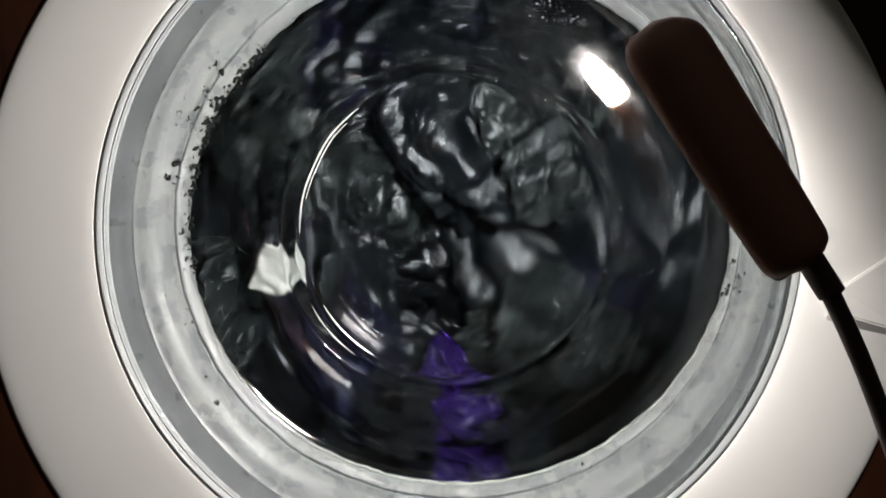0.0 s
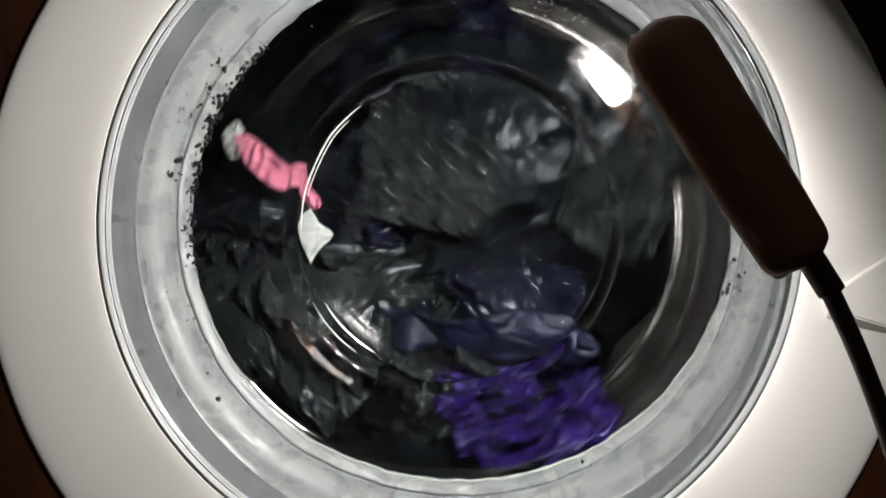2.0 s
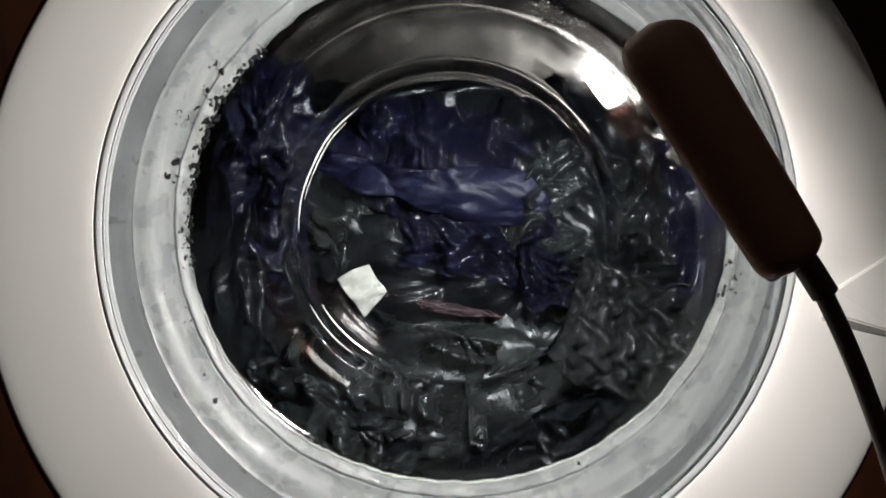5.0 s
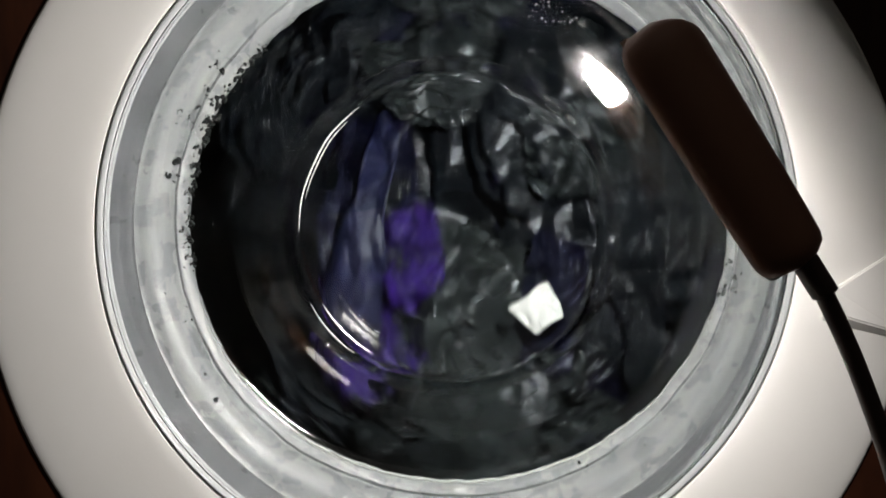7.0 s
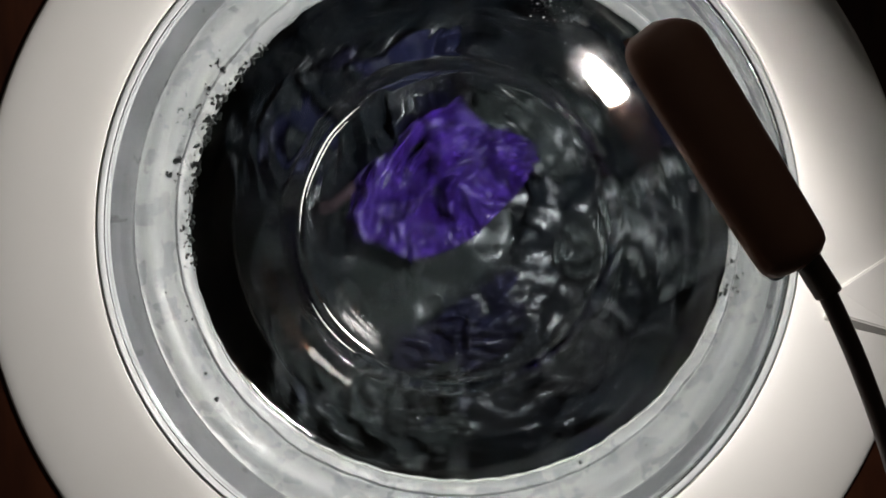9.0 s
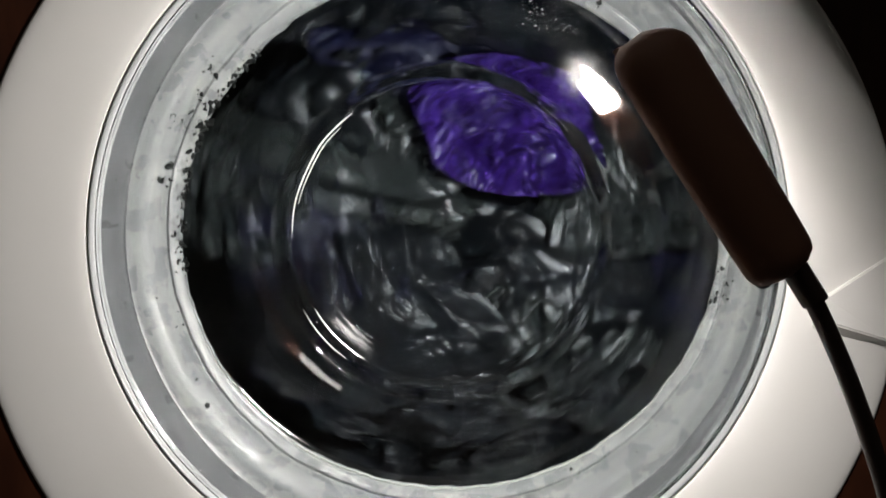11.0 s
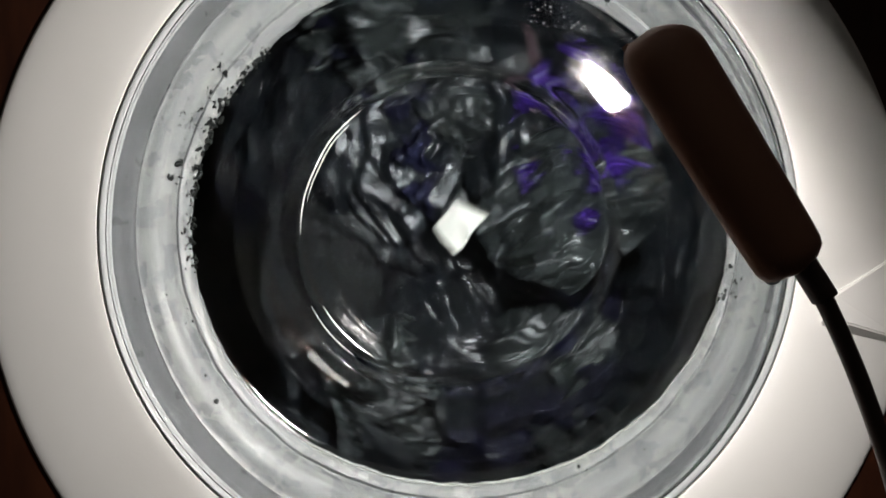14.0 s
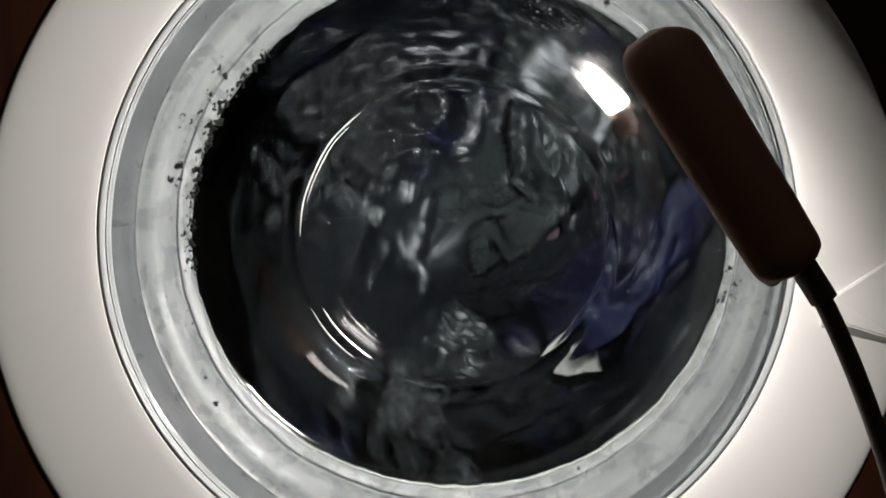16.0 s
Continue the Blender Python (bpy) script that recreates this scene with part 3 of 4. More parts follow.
# dark garments: resting place, size, phase and radius on the loop, depth
for name, material, rest, size, phase, r, depth, label in (
    ("dark_shirt", M_DNAVY, (-0.140, 0.187, 0.546), (0.10, 0.08, 0.19), 0.02, 0.165, 0.225, "wet dark navy shirt balled up against the drum wall"),
    ("dark_trousers", M_BLACK, (-0.165, 0.182, 0.431), (0.12, 0.08, 0.19), 0.13, 0.17, 0.210, "wet black trousers crumpled in the drum"),
    ("black_pullover", M_BLACK, (-0.016, 0.187, 0.466), (0.19, 0.07, 0.10), 0.24, 0.10, 0.205, "wet black pullover in long narrow folds"),
    ("charcoal_shirt", M_CHAR, (-0.007, 0.187, 0.373), (0.23, 0.08, 0.15), 0.35, 0.135, 0.205, "wet charcoal grey-green shirt crumpled in the drum"),
    ("black_vest", M_BLACK, (0.091, 0.192, 0.501), (0.14, 0.08, 0.16), 0.46, 0.14, 0.220, "wet black vest in loose folds"),
    ("dark_jeans", M_DNAVY, (0.174, 0.187, 0.466), (0.11, 0.08, 0.18), 0.57, 0.17, 0.220, "wet dark navy jeans pressed against the drum wall"),
    ("black_trousers", M_BLACK, (0.091, 0.192, 0.336), (0.23, 0.09, 0.12), 0.68, 0.16, 0.215, "wet black trousers lying at the drum's bottom"),
    ("dark_pullover", M_BLACK, (-0.110, 0.192, 0.350), (0.23, 0.09, 0.13), 0.79, 0.15, 0.210, "wet black pullover lying at the drum's bottom"),
    ("charcoal_vest", M_CHAR, (-0.081, 0.182, 0.497), (0.08, 0.06, 0.12), 0.90, 0.11, 0.188, "small wet charcoal vest in tight folds"),
    ("black_skirt", M_BLACK, (-0.023, 0.232, 0.573), (0.27, 0.10, 0.09), 0.18, 0.13, 0.22, "wet black skirt heaped on the laundry"),
    ("dark_blouse", M_DNAVY, (0.096, 0.232, 0.549), (0.18, 0.10, 0.12), 0.41, 0.16, 0.22, "wet dark navy blouse heaped on the laundry"),
    ("black_tunic", M_BLACK, (0.060, 0.202, 0.410), (0.17, 0.07, 0.12), 0.52, 0.09, 0.200, "wet black tunic with soft folds"),
    ("black_jacket", M_BLACK, (-0.068, 0.282, 0.459), (0.25, 0.12, 0.24), 0.30, 0.10, 0.27, "large wet black jacket deep in the drum"),
    ("black_towel", M_BLACK, (0.072, 0.282, 0.417), (0.27, 0.12, 0.22), 0.80, 0.11, 0.27, "large wet black towel deep in the drum"),
    ("dark_bathrobe", M_DNAVY, (-0.006, 0.292, 0.342), (0.34, 0.12, 0.18), 0.55, 0.12, 0.28, "large wet dark navy bathrobe deep in the drum"),
    ("dark_hoodie", M_BLACK, (-0.006, 0.292, 0.511), (0.27, 0.12, 0.2), 0.05, 0.12, 0.28, "large wet black hoodie deep in the drum"),
):
    seed = len(MOVES) + 1
    MOVES.append((lump(name, size, material, seed, label), tumble_rows(rest, phase, r, depth, seed)))

# maroon edging along one dark pullover
edged = bpy.data.objects["black_pullover"]
trim = sheet("edging", (0.098, 0.008), M_MAROON, 77, "maroon edging", 0.003, 40, hem=0)
for key in ("category", "group"):
    del trim[key]
trim.parent = edged
trim.matrix_basis = pose(0.002, -0.040, -0.022, 0, 11, 0)

# loose sheets: flat garments pressed against the glass
for name, material, rest, tilt, size, amp, rib, phase, r, depth, label in (
    ("knitted_sweater", M_KNIT, (0.122, 0.126, 0.427), 12, (0.100, 0.082), 0.003, 0.010, 0.62, 0.14, 0.16, "wet black cable-knit sweater"),
    ("thin_shirt", M_CHAR, (0.094, 0.146, 0.496), 70, (0.13, 0.10), 0.022, 0, 0.28, 0.12, 0.165, "wet thin charcoal shirt in sharp folds"),
    ("grey_blouse", M_CHAR, (0.012, 0.150, 0.384), 8, (0.118, 0.085), 0.014, 0, 0.72, 0.13, 0.158, "wet dark grey blouse in sharp folds"),
    ("dark_pyjamas", M_DNAVY, (0.010, 0.146, 0.484), 12, (0.105, 0.05), 0.014, 0, 0.47, 0.085, 0.16, "wet dark navy pyjamas in loose folds"),
    ("navy_shirt", M_DNAVY, (0.064, 0.138, 0.478), 82, (0.075, 0.034), 0.014, 0, 0.08, 0.13, 0.165, "wet dark navy shirt hanging in folds"),
    ("black_leggings", M_BLACK, (-0.082, 0.148, 0.420), 40, (0.15, 0.06), 0.018, 0, 0.95, 0.15, 0.162, "wet black leggings twisted in the drum"),
    ("navy_socks", M_DNAVY, (-0.010, 0.158, 0.556), 5, (0.14, 0.06), 0.016, 0, 0.36, 0.15, 0.182, "wet dark navy socks tangled together"),
    ("black_blouse", M_BLACK, (-0.150, 0.150, 0.403), 50, (0.13, 0.09), 0.02, 0, 0.05, 0.178, 0.150, "wet black blouse pressed to the drum's front edge"),
    ("dark_shorts", M_BLACK, (-0.112, 0.150, 0.362), 35, (0.13, 0.08), 0.02, 0, 0.22, 0.172, 0.148, "wet black shorts pressed to the drum's front edge"),
    ("charcoal_scarf", M_CHAR, (-0.096, 0.128, 0.354), 24, (0.15, 0.07), 0.02, 0, 0.39, 0.176, 0.150, "wet charcoal scarf in loose folds"),
    ("black_dress", M_BLACK, (0.072, 0.128, 0.336), -12, (0.15, 0.08), 0.022, 0, 0.55, 0.174, 0.148, "wet black dress in loose folds"),
    ("dark_apron", M_BLACK, (0.118, 0.142, 0.362), -35, (0.13, 0.08), 0.02, 0, 0.70, 0.178, 0.152, "wet black apron pressed to the drum's front edge"),
    ("charcoal_cardigan", M_CHAR, (0.160, 0.152, 0.403), -60, (0.12, 0.08), 0.022, 0, 0.87, 0.172, 0.150, "wet charcoal cardigan in loose folds"),
    ("dark_tights", M_DNAVY, (-0.136, 0.146, 0.520), 78, (0.16, 0.05), 0.016, 0, 0.84, 0.165, 0.165, "wet dark navy tights twisted against the drum wall"),
):
    seed = len(MOVES) + 20
    ob = sheet(name, size, material, seed, label, amp, 120 if rib else 96, rib=rib)
    rows = [(t, m @ pose(0, 0, 0, 0, tilt, 0)) for t, m in tumble_rows(rest, phase, r, depth, seed)]
    MOVES.append((ob, rows))

# stitched front of the grey blouse
blouse = bpy.data.objects["grey_blouse"]
strip = sheet("placket", (0.011, 0.078), M_CHAR, 91, "stitched button placket", 0.002, 40, square=0.05, hem=0.0009)
for key in ("category", "group"):
    del strip[key]
strip.parent = blouse
strip.matrix_basis = pose(0.006, -0.014, -0.004, 0, -10, 0)
cuff = sheet("collar", (0.052, 0.015), M_CHAR, 95, "rumpled collar", 0.005, 40, square=0.1, curl=-1.2, hem=0.001)
for key in ("category", "group"):
    del cuff[key]
cuff.parent = blouse
cuff.matrix_basis = pose(-0.012, -0.015, 0.034, 0, 4, 0)

# navy shirt: lies over the middle at rest
navy = sheet("navy_pyjama_shirt", (0.150, 0.080), M_DNAVY, 31, "wet navy blue pyjama shirt with a smooth turned-over band", 0.017, 100, fine=0.55)
band = sheet("band", (0.132, 0.036), M_NAVY, 33, "smooth navy blue band", 0.010, 70, 0.22, fine=0.2, hem=0.0008)
for key in ("category", "group"):
    del band[key]
band.parent = navy
band.matrix_basis = pose(0.002, -0.021, -0.012, 12, 7, 0)
MOVES.append((navy, tumble_rows((-0.018, 0.152, 0.541), 0.15, 0.115, 0.16, 31)))


def spun(rows, depth, tilt, buried=(), sunk=0):
    """Rows of a piece from its places over time; it turns with the drum, and lies deeper while it is buried."""
    out = []
    for t, x, z in rows:
        k = max([ease(a - 0.15, a, t) * (1 - ease(b, b + 0.15, t)) for a, b in buried] + [0.35 * ease(2.3, 2.6, t) * (1 - ease(6.0, 6.3, t)) * sunk])
        x, z = x * (1 - 0.1 * k), 0.5 + (z - 0.5) * (1 - 0.1 * k)
        out.append((t, pose(x, depth + 0.11 * k, z, 8 * math.sin(2.1 * t), tilt - spin(t), 8 * math.sin(1.7 * t + 1))))
    return out


# rows of walk() for the coloured pieces: seconds, x, z
PURPLE_ROWS = [
    (0, -0.009, 0.336), (0.1, -0.098, 0.344), (0.2, -0.151, 0.413), (0.3, -0.151, 0.542), (0.4, -0.066, 0.631), (0.5, -0.074, 0.623), (0.6, -0.017, 0.627), (0.7, 0.084, 0.583),
    (0.8, 0.132, 0.470), (0.9, 0.084, 0.365), (1, -0.009, 0.332), (1.1, -0.082, 0.349), (1.2, -0.151, 0.421), (1.3, -0.163, 0.510), (1.4, -0.155, 0.575), (1.5, -0.122, 0.603),
    (1.6, -0.082, 0.619), (1.7, -0.013, 0.611), (1.8, 0.063, 0.542), (1.9, 0.092, 0.445), (2, 0.047, 0.365), (2.1, -0.005, 0.353), (2.2, -0.046, 0.349), (2.3, -0.062, 0.344),
    (2.6, -0.042, 0.340), (3, -0.028, 0.338), (5.9, -0.028, 0.338), (6.1, 0.047, 0.353), (6.3, 0.144, 0.401), (6.4, 0.160, 0.437), (6.5, 0.166, 0.478), (6.6, 0.130, 0.526),
    (6.7, 0.108, 0.567), (6.8, 0.059, 0.583), (6.9, -0.017, 0.554), (7, -0.058, 0.449), (7.1, -0.042, 0.357), (7.2, 0.011, 0.344), (7.3, 0.104, 0.375), (7.4, 0.146, 0.413),
    (7.5, 0.160, 0.478), (7.6, 0.162, 0.530), (7.7, 0.104, 0.581), (7.8, 0.041, 0.563), (7.9, -0.009, 0.542), (8, -0.046, 0.453), (8.1, -0.050, 0.373), (8.2, 0.033, 0.363),
    (8.3, 0.112, 0.385), (8.4, 0.148, 0.441), (8.5, 0.162, 0.506), (8.6, 0.138, 0.546), (8.7, 0.108, 0.567), (8.8, 0.067, 0.583), (8.9, 0.015, 0.575), (9, -0.015, 0.538),
    (9.1, -0.050, 0.482), (9.2, -0.046, 0.385), (9.3, 0.027, 0.357), (9.4, 0.104, 0.381), (9.5, 0.148, 0.433), (9.6, 0.160, 0.498), (9.7, 0.140, 0.542), (9.8, 0.104, 0.575),
    (9.9, 0.051, 0.583), (10, 0.007, 0.558), (10.1, -0.029, 0.518), (10.2, -0.050, 0.453), (10.3, -0.033, 0.365), (10.4, 0.047, 0.359), (10.5, 0.116, 0.385), (10.6, 0.152, 0.437),
    (10.7, 0.160, 0.502), (10.8, 0.136, 0.546), (10.9, 0.100, 0.575), (11, 0.047, 0.579), (11.1, -0.001, 0.542), (11.2, -0.046, 0.449), (11.3, -0.042, 0.361), (11.4, 0.041, 0.355),
    (11.5, 0.096, 0.379), (11.6, 0.148, 0.427), (11.7, 0.156, 0.484), (11.8, 0.146, 0.516), (11.9, 0.124, 0.540), (12, 0.088, 0.581), (12.1, 0.031, 0.571), (12.2, -0.011, 0.506),
    (12.3, -0.029, 0.385), (12.4, -0.021, 0.365), (12.5, 0.055, 0.357), (12.6, 0.114, 0.389), (12.7, 0.150, 0.433), (12.8, 0.160, 0.474), (12.9, 0.140, 0.546), (13, 0.074, 0.581),
    (13.1, 0.007, 0.518), (13.2, -0.062, 0.453), (13.3, -0.050, 0.365), (13.4, 0.001, 0.361), (13.5, 0.055, 0.365), (13.6, 0.116, 0.393), (13.7, 0.148, 0.421), (13.8, 0.168, 0.474),
    (13.9, 0.160, 0.530), (14, 0.092, 0.563), (14.1, 0.015, 0.550), (14.2, -0.064, 0.478), (14.3, -0.050, 0.381), (14.4, -0.005, 0.361), (14.5, 0.080, 0.365), (14.6, 0.116, 0.393),
    (14.7, 0.152, 0.453), (14.8, 0.160, 0.502), (14.9, 0.132, 0.554), (15, 0.080, 0.591), (15.1, -0.001, 0.583), (15.2, -0.098, 0.482), (15.3, -0.082, 0.385), (15.4, -0.021, 0.349),
    (15.5, 0.047, 0.353), (15.6, 0.112, 0.385), (15.7, 0.152, 0.437), (15.8, 0.160, 0.494), (15.9, 0.128, 0.575), (16, 0.051, 0.631),
]
purple = sheet("purple_cloth", (0.140, 0.084), M_PURPLE, 42, "wet bright purple cloth tumbling in the drum", 0.016, 110)
MOVES.append((purple, spun(PURPLE_ROWS, 0.137, 0, [(0.1, 0.35), (0.95, 1.35), (14.4, 14.95), (15.3, 16.2)], 0.8)))

PINK_ROWS = [
    (0, -0.108, 0.459), (0.1, -0.096, 0.494), (0.2, -0.034, 0.530), (0.3, 0.023, 0.538), (0.4, 0.047, 0.538), (0.5, 0.059, 0.530), (0.6, 0.039, 0.383), (0.7, -0.038, 0.375),
    (0.8, -0.104, 0.419), (0.9, -0.129, 0.474), (1, -0.131, 0.526), (1.1, -0.094, 0.575), (1.2, -0.009, 0.532), (1.3, 0.031, 0.526), (1.4, 0.043, 0.522), (1.5, 0.041, 0.506),
    (1.6, -0.009, 0.368), (1.7, -0.068, 0.383), (1.8, -0.137, 0.439), (1.9, -0.144, 0.494), (2, -0.123, 0.538), (2.1, -0.100, 0.569), (2.2, -0.050, 0.561), (2.3, -0.030, 0.510),
    (2.4, -0.017, 0.463), (2.6, -0.015, 0.449), (3, -0.013, 0.447), (5.9, -0.013, 0.447), (6.2, 0.011, 0.447), (6.4, 0.027, 0.439), (6.5, 0.023, 0.407), (6.6, 0.033, 0.399),
    (6.7, 0.070, 0.403), (6.8, 0.122, 0.423), (6.9, 0.150, 0.474), (7, 0.138, 0.542), (7.1, 0.082, 0.593), (7.2, 0.007, 0.597), (7.3, -0.064, 0.550), (7.4, -0.080, 0.463),
    (7.5, -0.044, 0.387), (7.6, 0.039, 0.368), (7.7, 0.114, 0.403), (7.8, 0.150, 0.470), (7.9, 0.138, 0.542), (8, 0.086, 0.593), (8.1, 0.011, 0.601), (8.2, -0.060, 0.561),
    (8.3, -0.084, 0.474), (8.4, -0.048, 0.387), (8.5, 0.031, 0.368), (8.6, 0.110, 0.399), (8.7, 0.150, 0.466), (8.8, 0.138, 0.542), (8.9, 0.078, 0.593), (9, -0.001, 0.597),
    (9.1, -0.072, 0.581), (9.2, -0.112, 0.542), (9.3, -0.096, 0.439), (9.4, -0.032, 0.375), (9.5, 0.047, 0.368), (9.6, 0.122, 0.407), (9.7, 0.153, 0.482), (9.8, 0.130, 0.550),
    (9.9, 0.070, 0.593), (10, -0.005, 0.589), (10.1, -0.064, 0.530), (10.2, -0.072, 0.439), (10.3, -0.017, 0.372), (10.4, 0.070, 0.372), (10.5, 0.134, 0.423), (10.6, 0.153, 0.494),
    (10.7, 0.126, 0.561), (10.8, 0.070, 0.597), (10.9, 0.007, 0.593), (11, -0.040, 0.573), (11.1, -0.068, 0.550), (11.2, -0.068, 0.514), (11.3, -0.057, 0.474), (11.4, -0.059, 0.405),
    (11.5, -0.001, 0.368), (11.6, 0.070, 0.372), (11.7, 0.130, 0.415), (11.8, 0.153, 0.482), (11.9, 0.134, 0.550), (12, 0.078, 0.597), (12.1, 0.007, 0.605), (12.2, -0.054, 0.581),
    (12.3, -0.080, 0.474), (12.4, -0.056, 0.401), (12.5, -0.007, 0.387), (12.6, 0.070, 0.375), (12.7, 0.130, 0.419), (12.8, 0.157, 0.482), (12.9, 0.138, 0.553), (13, 0.090, 0.609),
    (13.1, 0.039, 0.633), (13.2, -0.021, 0.573), (13.3, -0.089, 0.447), (13.4, -0.056, 0.375), (13.5, 0.019, 0.360), (13.6, 0.102, 0.387), (13.7, 0.150, 0.447), (13.8, 0.157, 0.514),
    (13.9, 0.130, 0.577), (14, 0.086, 0.617), (14.1, 0.038, 0.629), (14.2, -0.046, 0.593), (14.3, -0.122, 0.417), (14.4, -0.056, 0.348), (14.5, 0.035, 0.340), (14.6, 0.114, 0.363),
    (14.7, 0.161, 0.423), (14.8, 0.179, 0.482), (14.9, 0.165, 0.550), (15, 0.120, 0.597), (15.1, 0.039, 0.601), (15.2, -0.044, 0.569), (15.3, -0.080, 0.395), (15.4, -0.027, 0.354),
    (15.5, 0.055, 0.341), (15.6, 0.114, 0.364), (15.7, 0.157, 0.423), (15.8, 0.169, 0.494), (15.9, 0.138, 0.573), (16, 0.094, 0.625),
]
pink = sheet("pink_cloth", (0.018, 0.074), M_PINK, 55, "crumpled pink cloth strip among the dark laundry", 0.004, 48, 0.06, taper=0.4)
MOVES.append((pink, spun(PINK_ROWS, 0.130, 132, [(-1, 0.1), (0.25, 0.4), (1.3, 1.4), (2.45, 6.25), (6.95, 11.15), (11.55, 12.05), (12.55, 12.95), (13.45, 13.95), (15.75, 17)])))

panel = sheet("white_panel", (0.02, 0.024), M_WCLOTH, 58, "greyish white end of the cloth", 0.006, 26, 0.25, hem=0)
for key in ("category", "group"):
    del panel[key]
panel.parent = pink
panel.matrix_basis = pose(0.002, 0.003, -0.040, 0, 25, 0)

sock = sheet("white_sock", (0.026, 0.013), M_WCLOTH, 69, "small white sock among the dark laundry", 0.006, 26, 0.2, hem=0.0004)
MOVES.append((sock, tumble_rows((-0.005, 0.270, 0.378), 0.22, 0.125, 0.178, 69)))

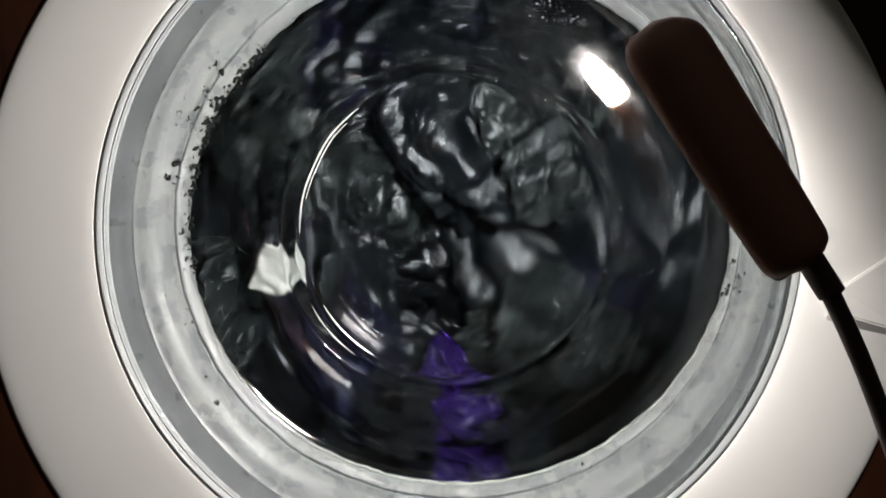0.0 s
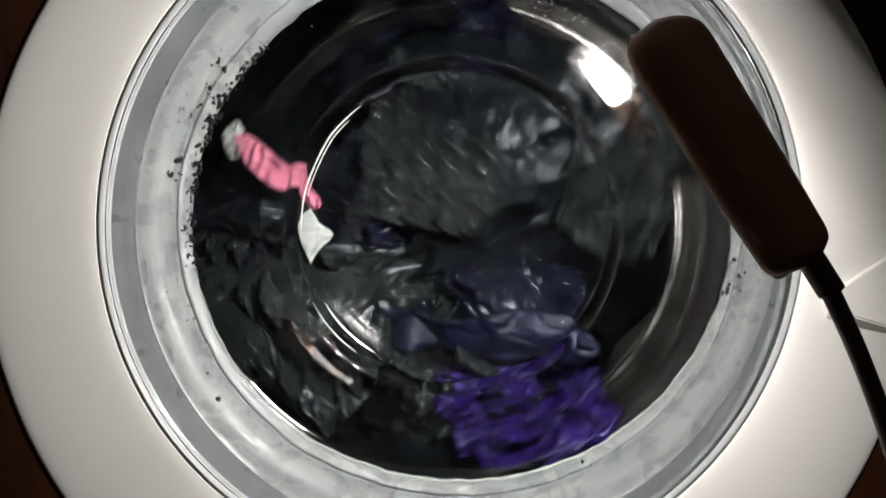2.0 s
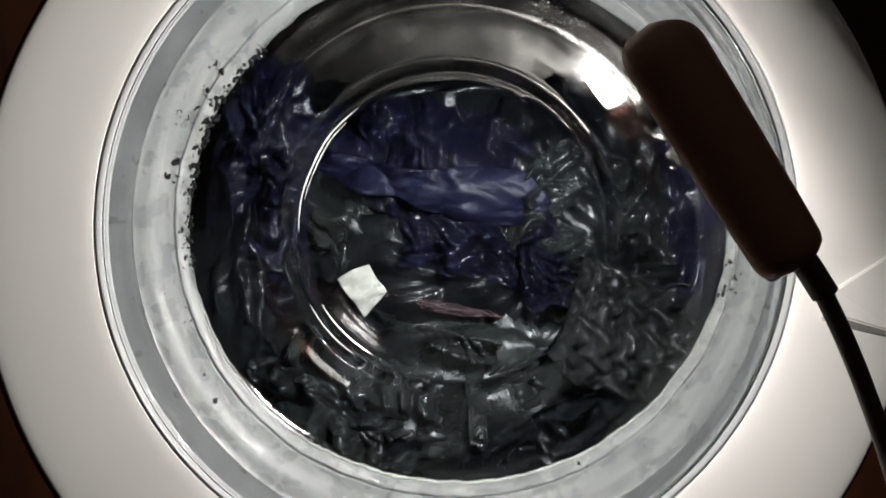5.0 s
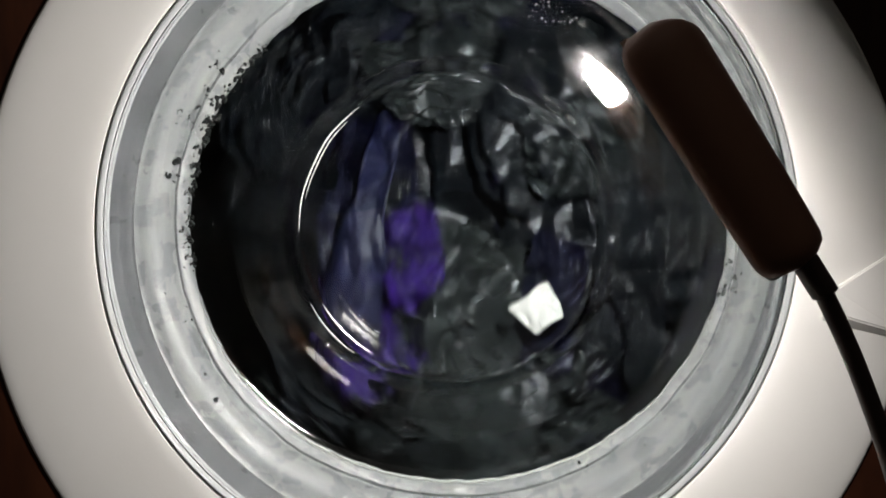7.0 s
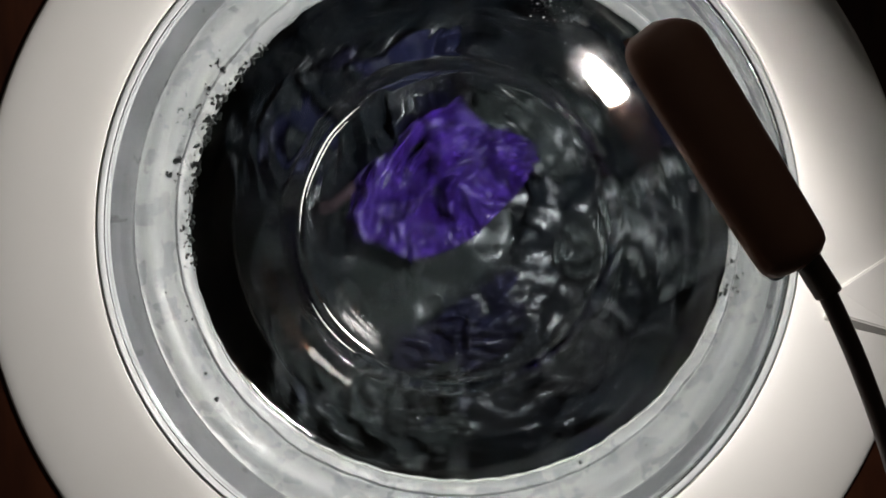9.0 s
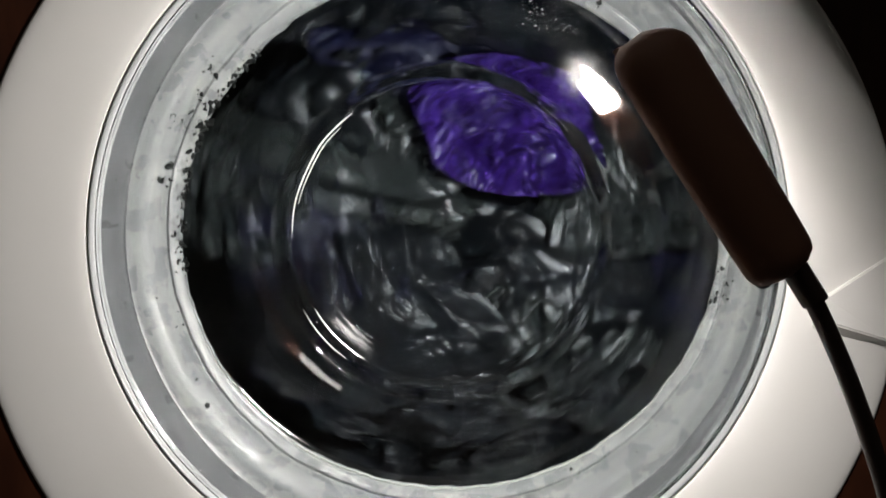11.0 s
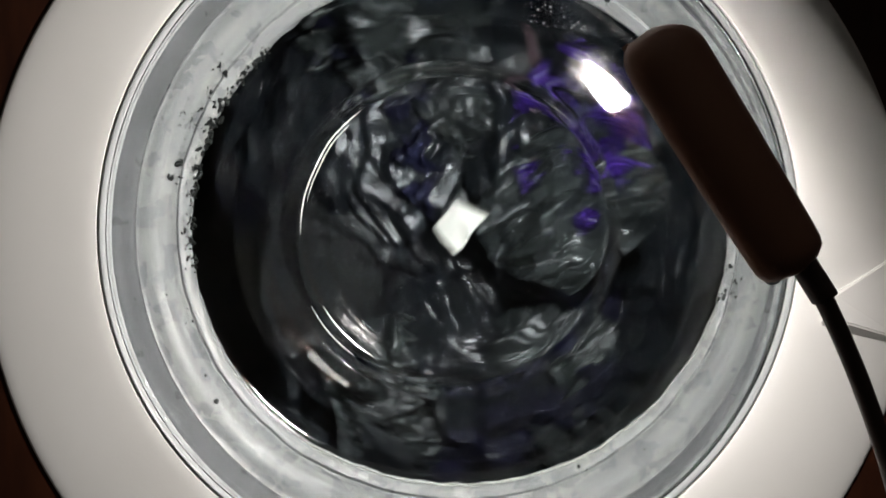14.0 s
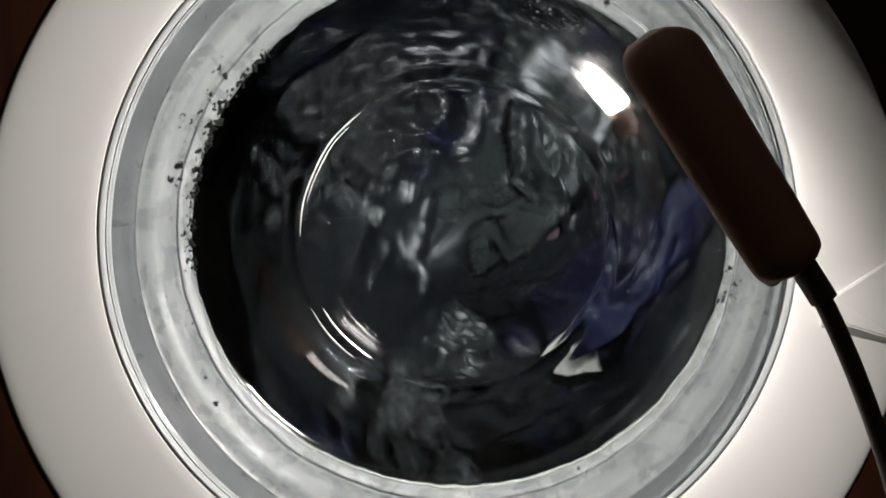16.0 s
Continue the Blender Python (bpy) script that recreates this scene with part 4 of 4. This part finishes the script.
WHITE_ROWS = [
    (0, -0.123, 0.471), (0.1, -0.111, 0.451), (0.2, -0.127, 0.502), (0.3, -0.101, 0.537), (0.4, -0.064, 0.545), (0.5, -0.024, 0.514), (0.6, 0.015, 0.427), (0.7, -0.014, 0.418),
    (0.8, -0.036, 0.420), (0.9, -0.040, 0.416), (1, -0.065, 0.410), (1.1, -0.090, 0.431), (1.2, -0.101, 0.445), (1.3, -0.115, 0.467), (1.4, -0.128, 0.484), (1.5, -0.123, 0.490),
    (1.6, -0.064, 0.439), (1.7, -0.064, 0.408), (1.8, -0.103, 0.423), (1.9, -0.119, 0.463), (2, -0.103, 0.496), (2.1, -0.096, 0.506), (2.2, -0.081, 0.500), (2.3, -0.081, 0.498),
    (2.4, -0.071, 0.500), (2.7, -0.066, 0.498), (2.8, -0.071, 0.484), (2.9, -0.068, 0.477), (3, -0.065, 0.463), (3.2, -0.063, 0.458), (5.9, -0.063, 0.458), (6.1, -0.040, 0.423),
    (6.3, -0.009, 0.404), (6.5, 0.039, 0.408), (6.6, 0.070, 0.439), (6.7, 0.082, 0.486), (6.8, 0.062, 0.530), (6.9, 0.080, 0.585), (7, 0.060, 0.443), (7.1, 0.070, 0.433),
    (7.2, 0.078, 0.447), (7.3, 0.094, 0.496), (7.4, 0.080, 0.520), (7.5, 0.058, 0.522), (7.6, 0.035, 0.508), (7.7, 0.027, 0.469), (7.8, 0.037, 0.435), (7.9, 0.043, 0.380),
    (8, 0.107, 0.404), (8.1, 0.131, 0.458), (8.2, 0.127, 0.510), (8.3, 0.094, 0.522), (8.4, 0.066, 0.506), (8.5, 0.001, 0.449), (8.6, 0.025, 0.418), (8.7, 0.070, 0.400),
    (8.8, 0.113, 0.423), (8.9, 0.129, 0.475), (9, 0.109, 0.514), (9.1, 0.078, 0.522), (9.2, 0.039, 0.494), (9.3, 0.011, 0.439), (9.4, 0.031, 0.400), (9.5, 0.078, 0.392),
    (9.6, 0.121, 0.423), (9.7, 0.133, 0.475), (9.8, 0.113, 0.514), (9.9, 0.074, 0.526), (10, 0.035, 0.502), (10.1, 0.007, 0.451), (10.2, 0.015, 0.404), (10.3, 0.062, 0.384),
    (10.4, 0.109, 0.408), (10.5, 0.137, 0.455), (10.6, 0.129, 0.506), (10.7, 0.094, 0.526), (10.8, 0.050, 0.514), (10.9, 0.015, 0.475), (11, -0.001, 0.423), (11.1, 0.023, 0.384),
    (11.2, 0.070, 0.384), (11.3, 0.113, 0.416), (11.4, 0.141, 0.463), (11.5, 0.149, 0.514), (11.6, 0.137, 0.557), (11.7, 0.113, 0.589), (11.8, 0.086, 0.608), (11.9, 0.058, 0.612),
    (12, 0.031, 0.581), (12.1, 0.031, 0.502), (12.2, 0.078, 0.431), (12.3, 0.137, 0.463), (12.4, 0.155, 0.516), (12.5, 0.117, 0.549), (12.6, 0.048, 0.553), (12.7, 0.027, 0.539),
    (12.8, 0.021, 0.520), (12.9, -0.007, 0.472), (13, -0.022, 0.422), (13.1, -0.009, 0.357), (13.2, 0.054, 0.361), (13.3, 0.108, 0.392), (13.4, 0.145, 0.439), (13.5, 0.149, 0.486),
    (13.6, 0.145, 0.526), (13.7, 0.129, 0.543), (13.8, 0.116, 0.551), (13.9, 0.062, 0.541), (14, 0.003, 0.506), (14.1, -0.025, 0.425), (14.2, -0.007, 0.382), (14.3, 0.046, 0.349),
    (14.4, 0.109, 0.368), (14.5, 0.149, 0.423), (14.6, 0.157, 0.482), (14.7, 0.133, 0.541), (14.8, 0.086, 0.573), (14.9, 0.031, 0.557), (15, -0.005, 0.502), (15.1, -0.044, 0.486),
    (15.2, 0.039, 0.494), (15.3, 0.105, 0.541), (15.4, 0.080, 0.545), (15.5, 0.031, 0.510), (15.6, -0.001, 0.463), (15.7, 0.007, 0.416), (15.8, 0.039, 0.388), (15.9, 0.070, 0.396),
    (16, 0.088, 0.412),
]
top = sheet("charcoal_jersey", (0.120, 0.105), M_CHAR, 64, "wet charcoal jersey with a white label sewn to its edge", 0.016, 96, 0.1)
aside = Matrix.Translation((0.058, 0.010, -0.049))
for piece in (top, *top.children):
    piece.data.transform(aside)
label = sheet("sewn_label", (0.034, 0.024), M_WCLOTH, 63, "white rectangular cloth label", 0.002, 24, 0.02, square=0.0, fine=0.3, taper=0.3, hem=0.0004)
for key in ("category", "group"):
    del label[key]
label.parent = top
MOVES.append((top, spun(WHITE_ROWS, 0.132, 55, [(1.6, 1.85), (6.45, 6.8), (8.75, 11.2), (12.0, 12.2), (14.4, 14.95), (15.5, 15.9)])))


def motions():
    walk(drum, [(t, pose(C.x, C.y, C.z, 0, -spin(t), 0)) for t in TIMES if not 3.1 < t < 5.8])
    for thing, rows in MOVES:
        walk(thing, rows)


motions()
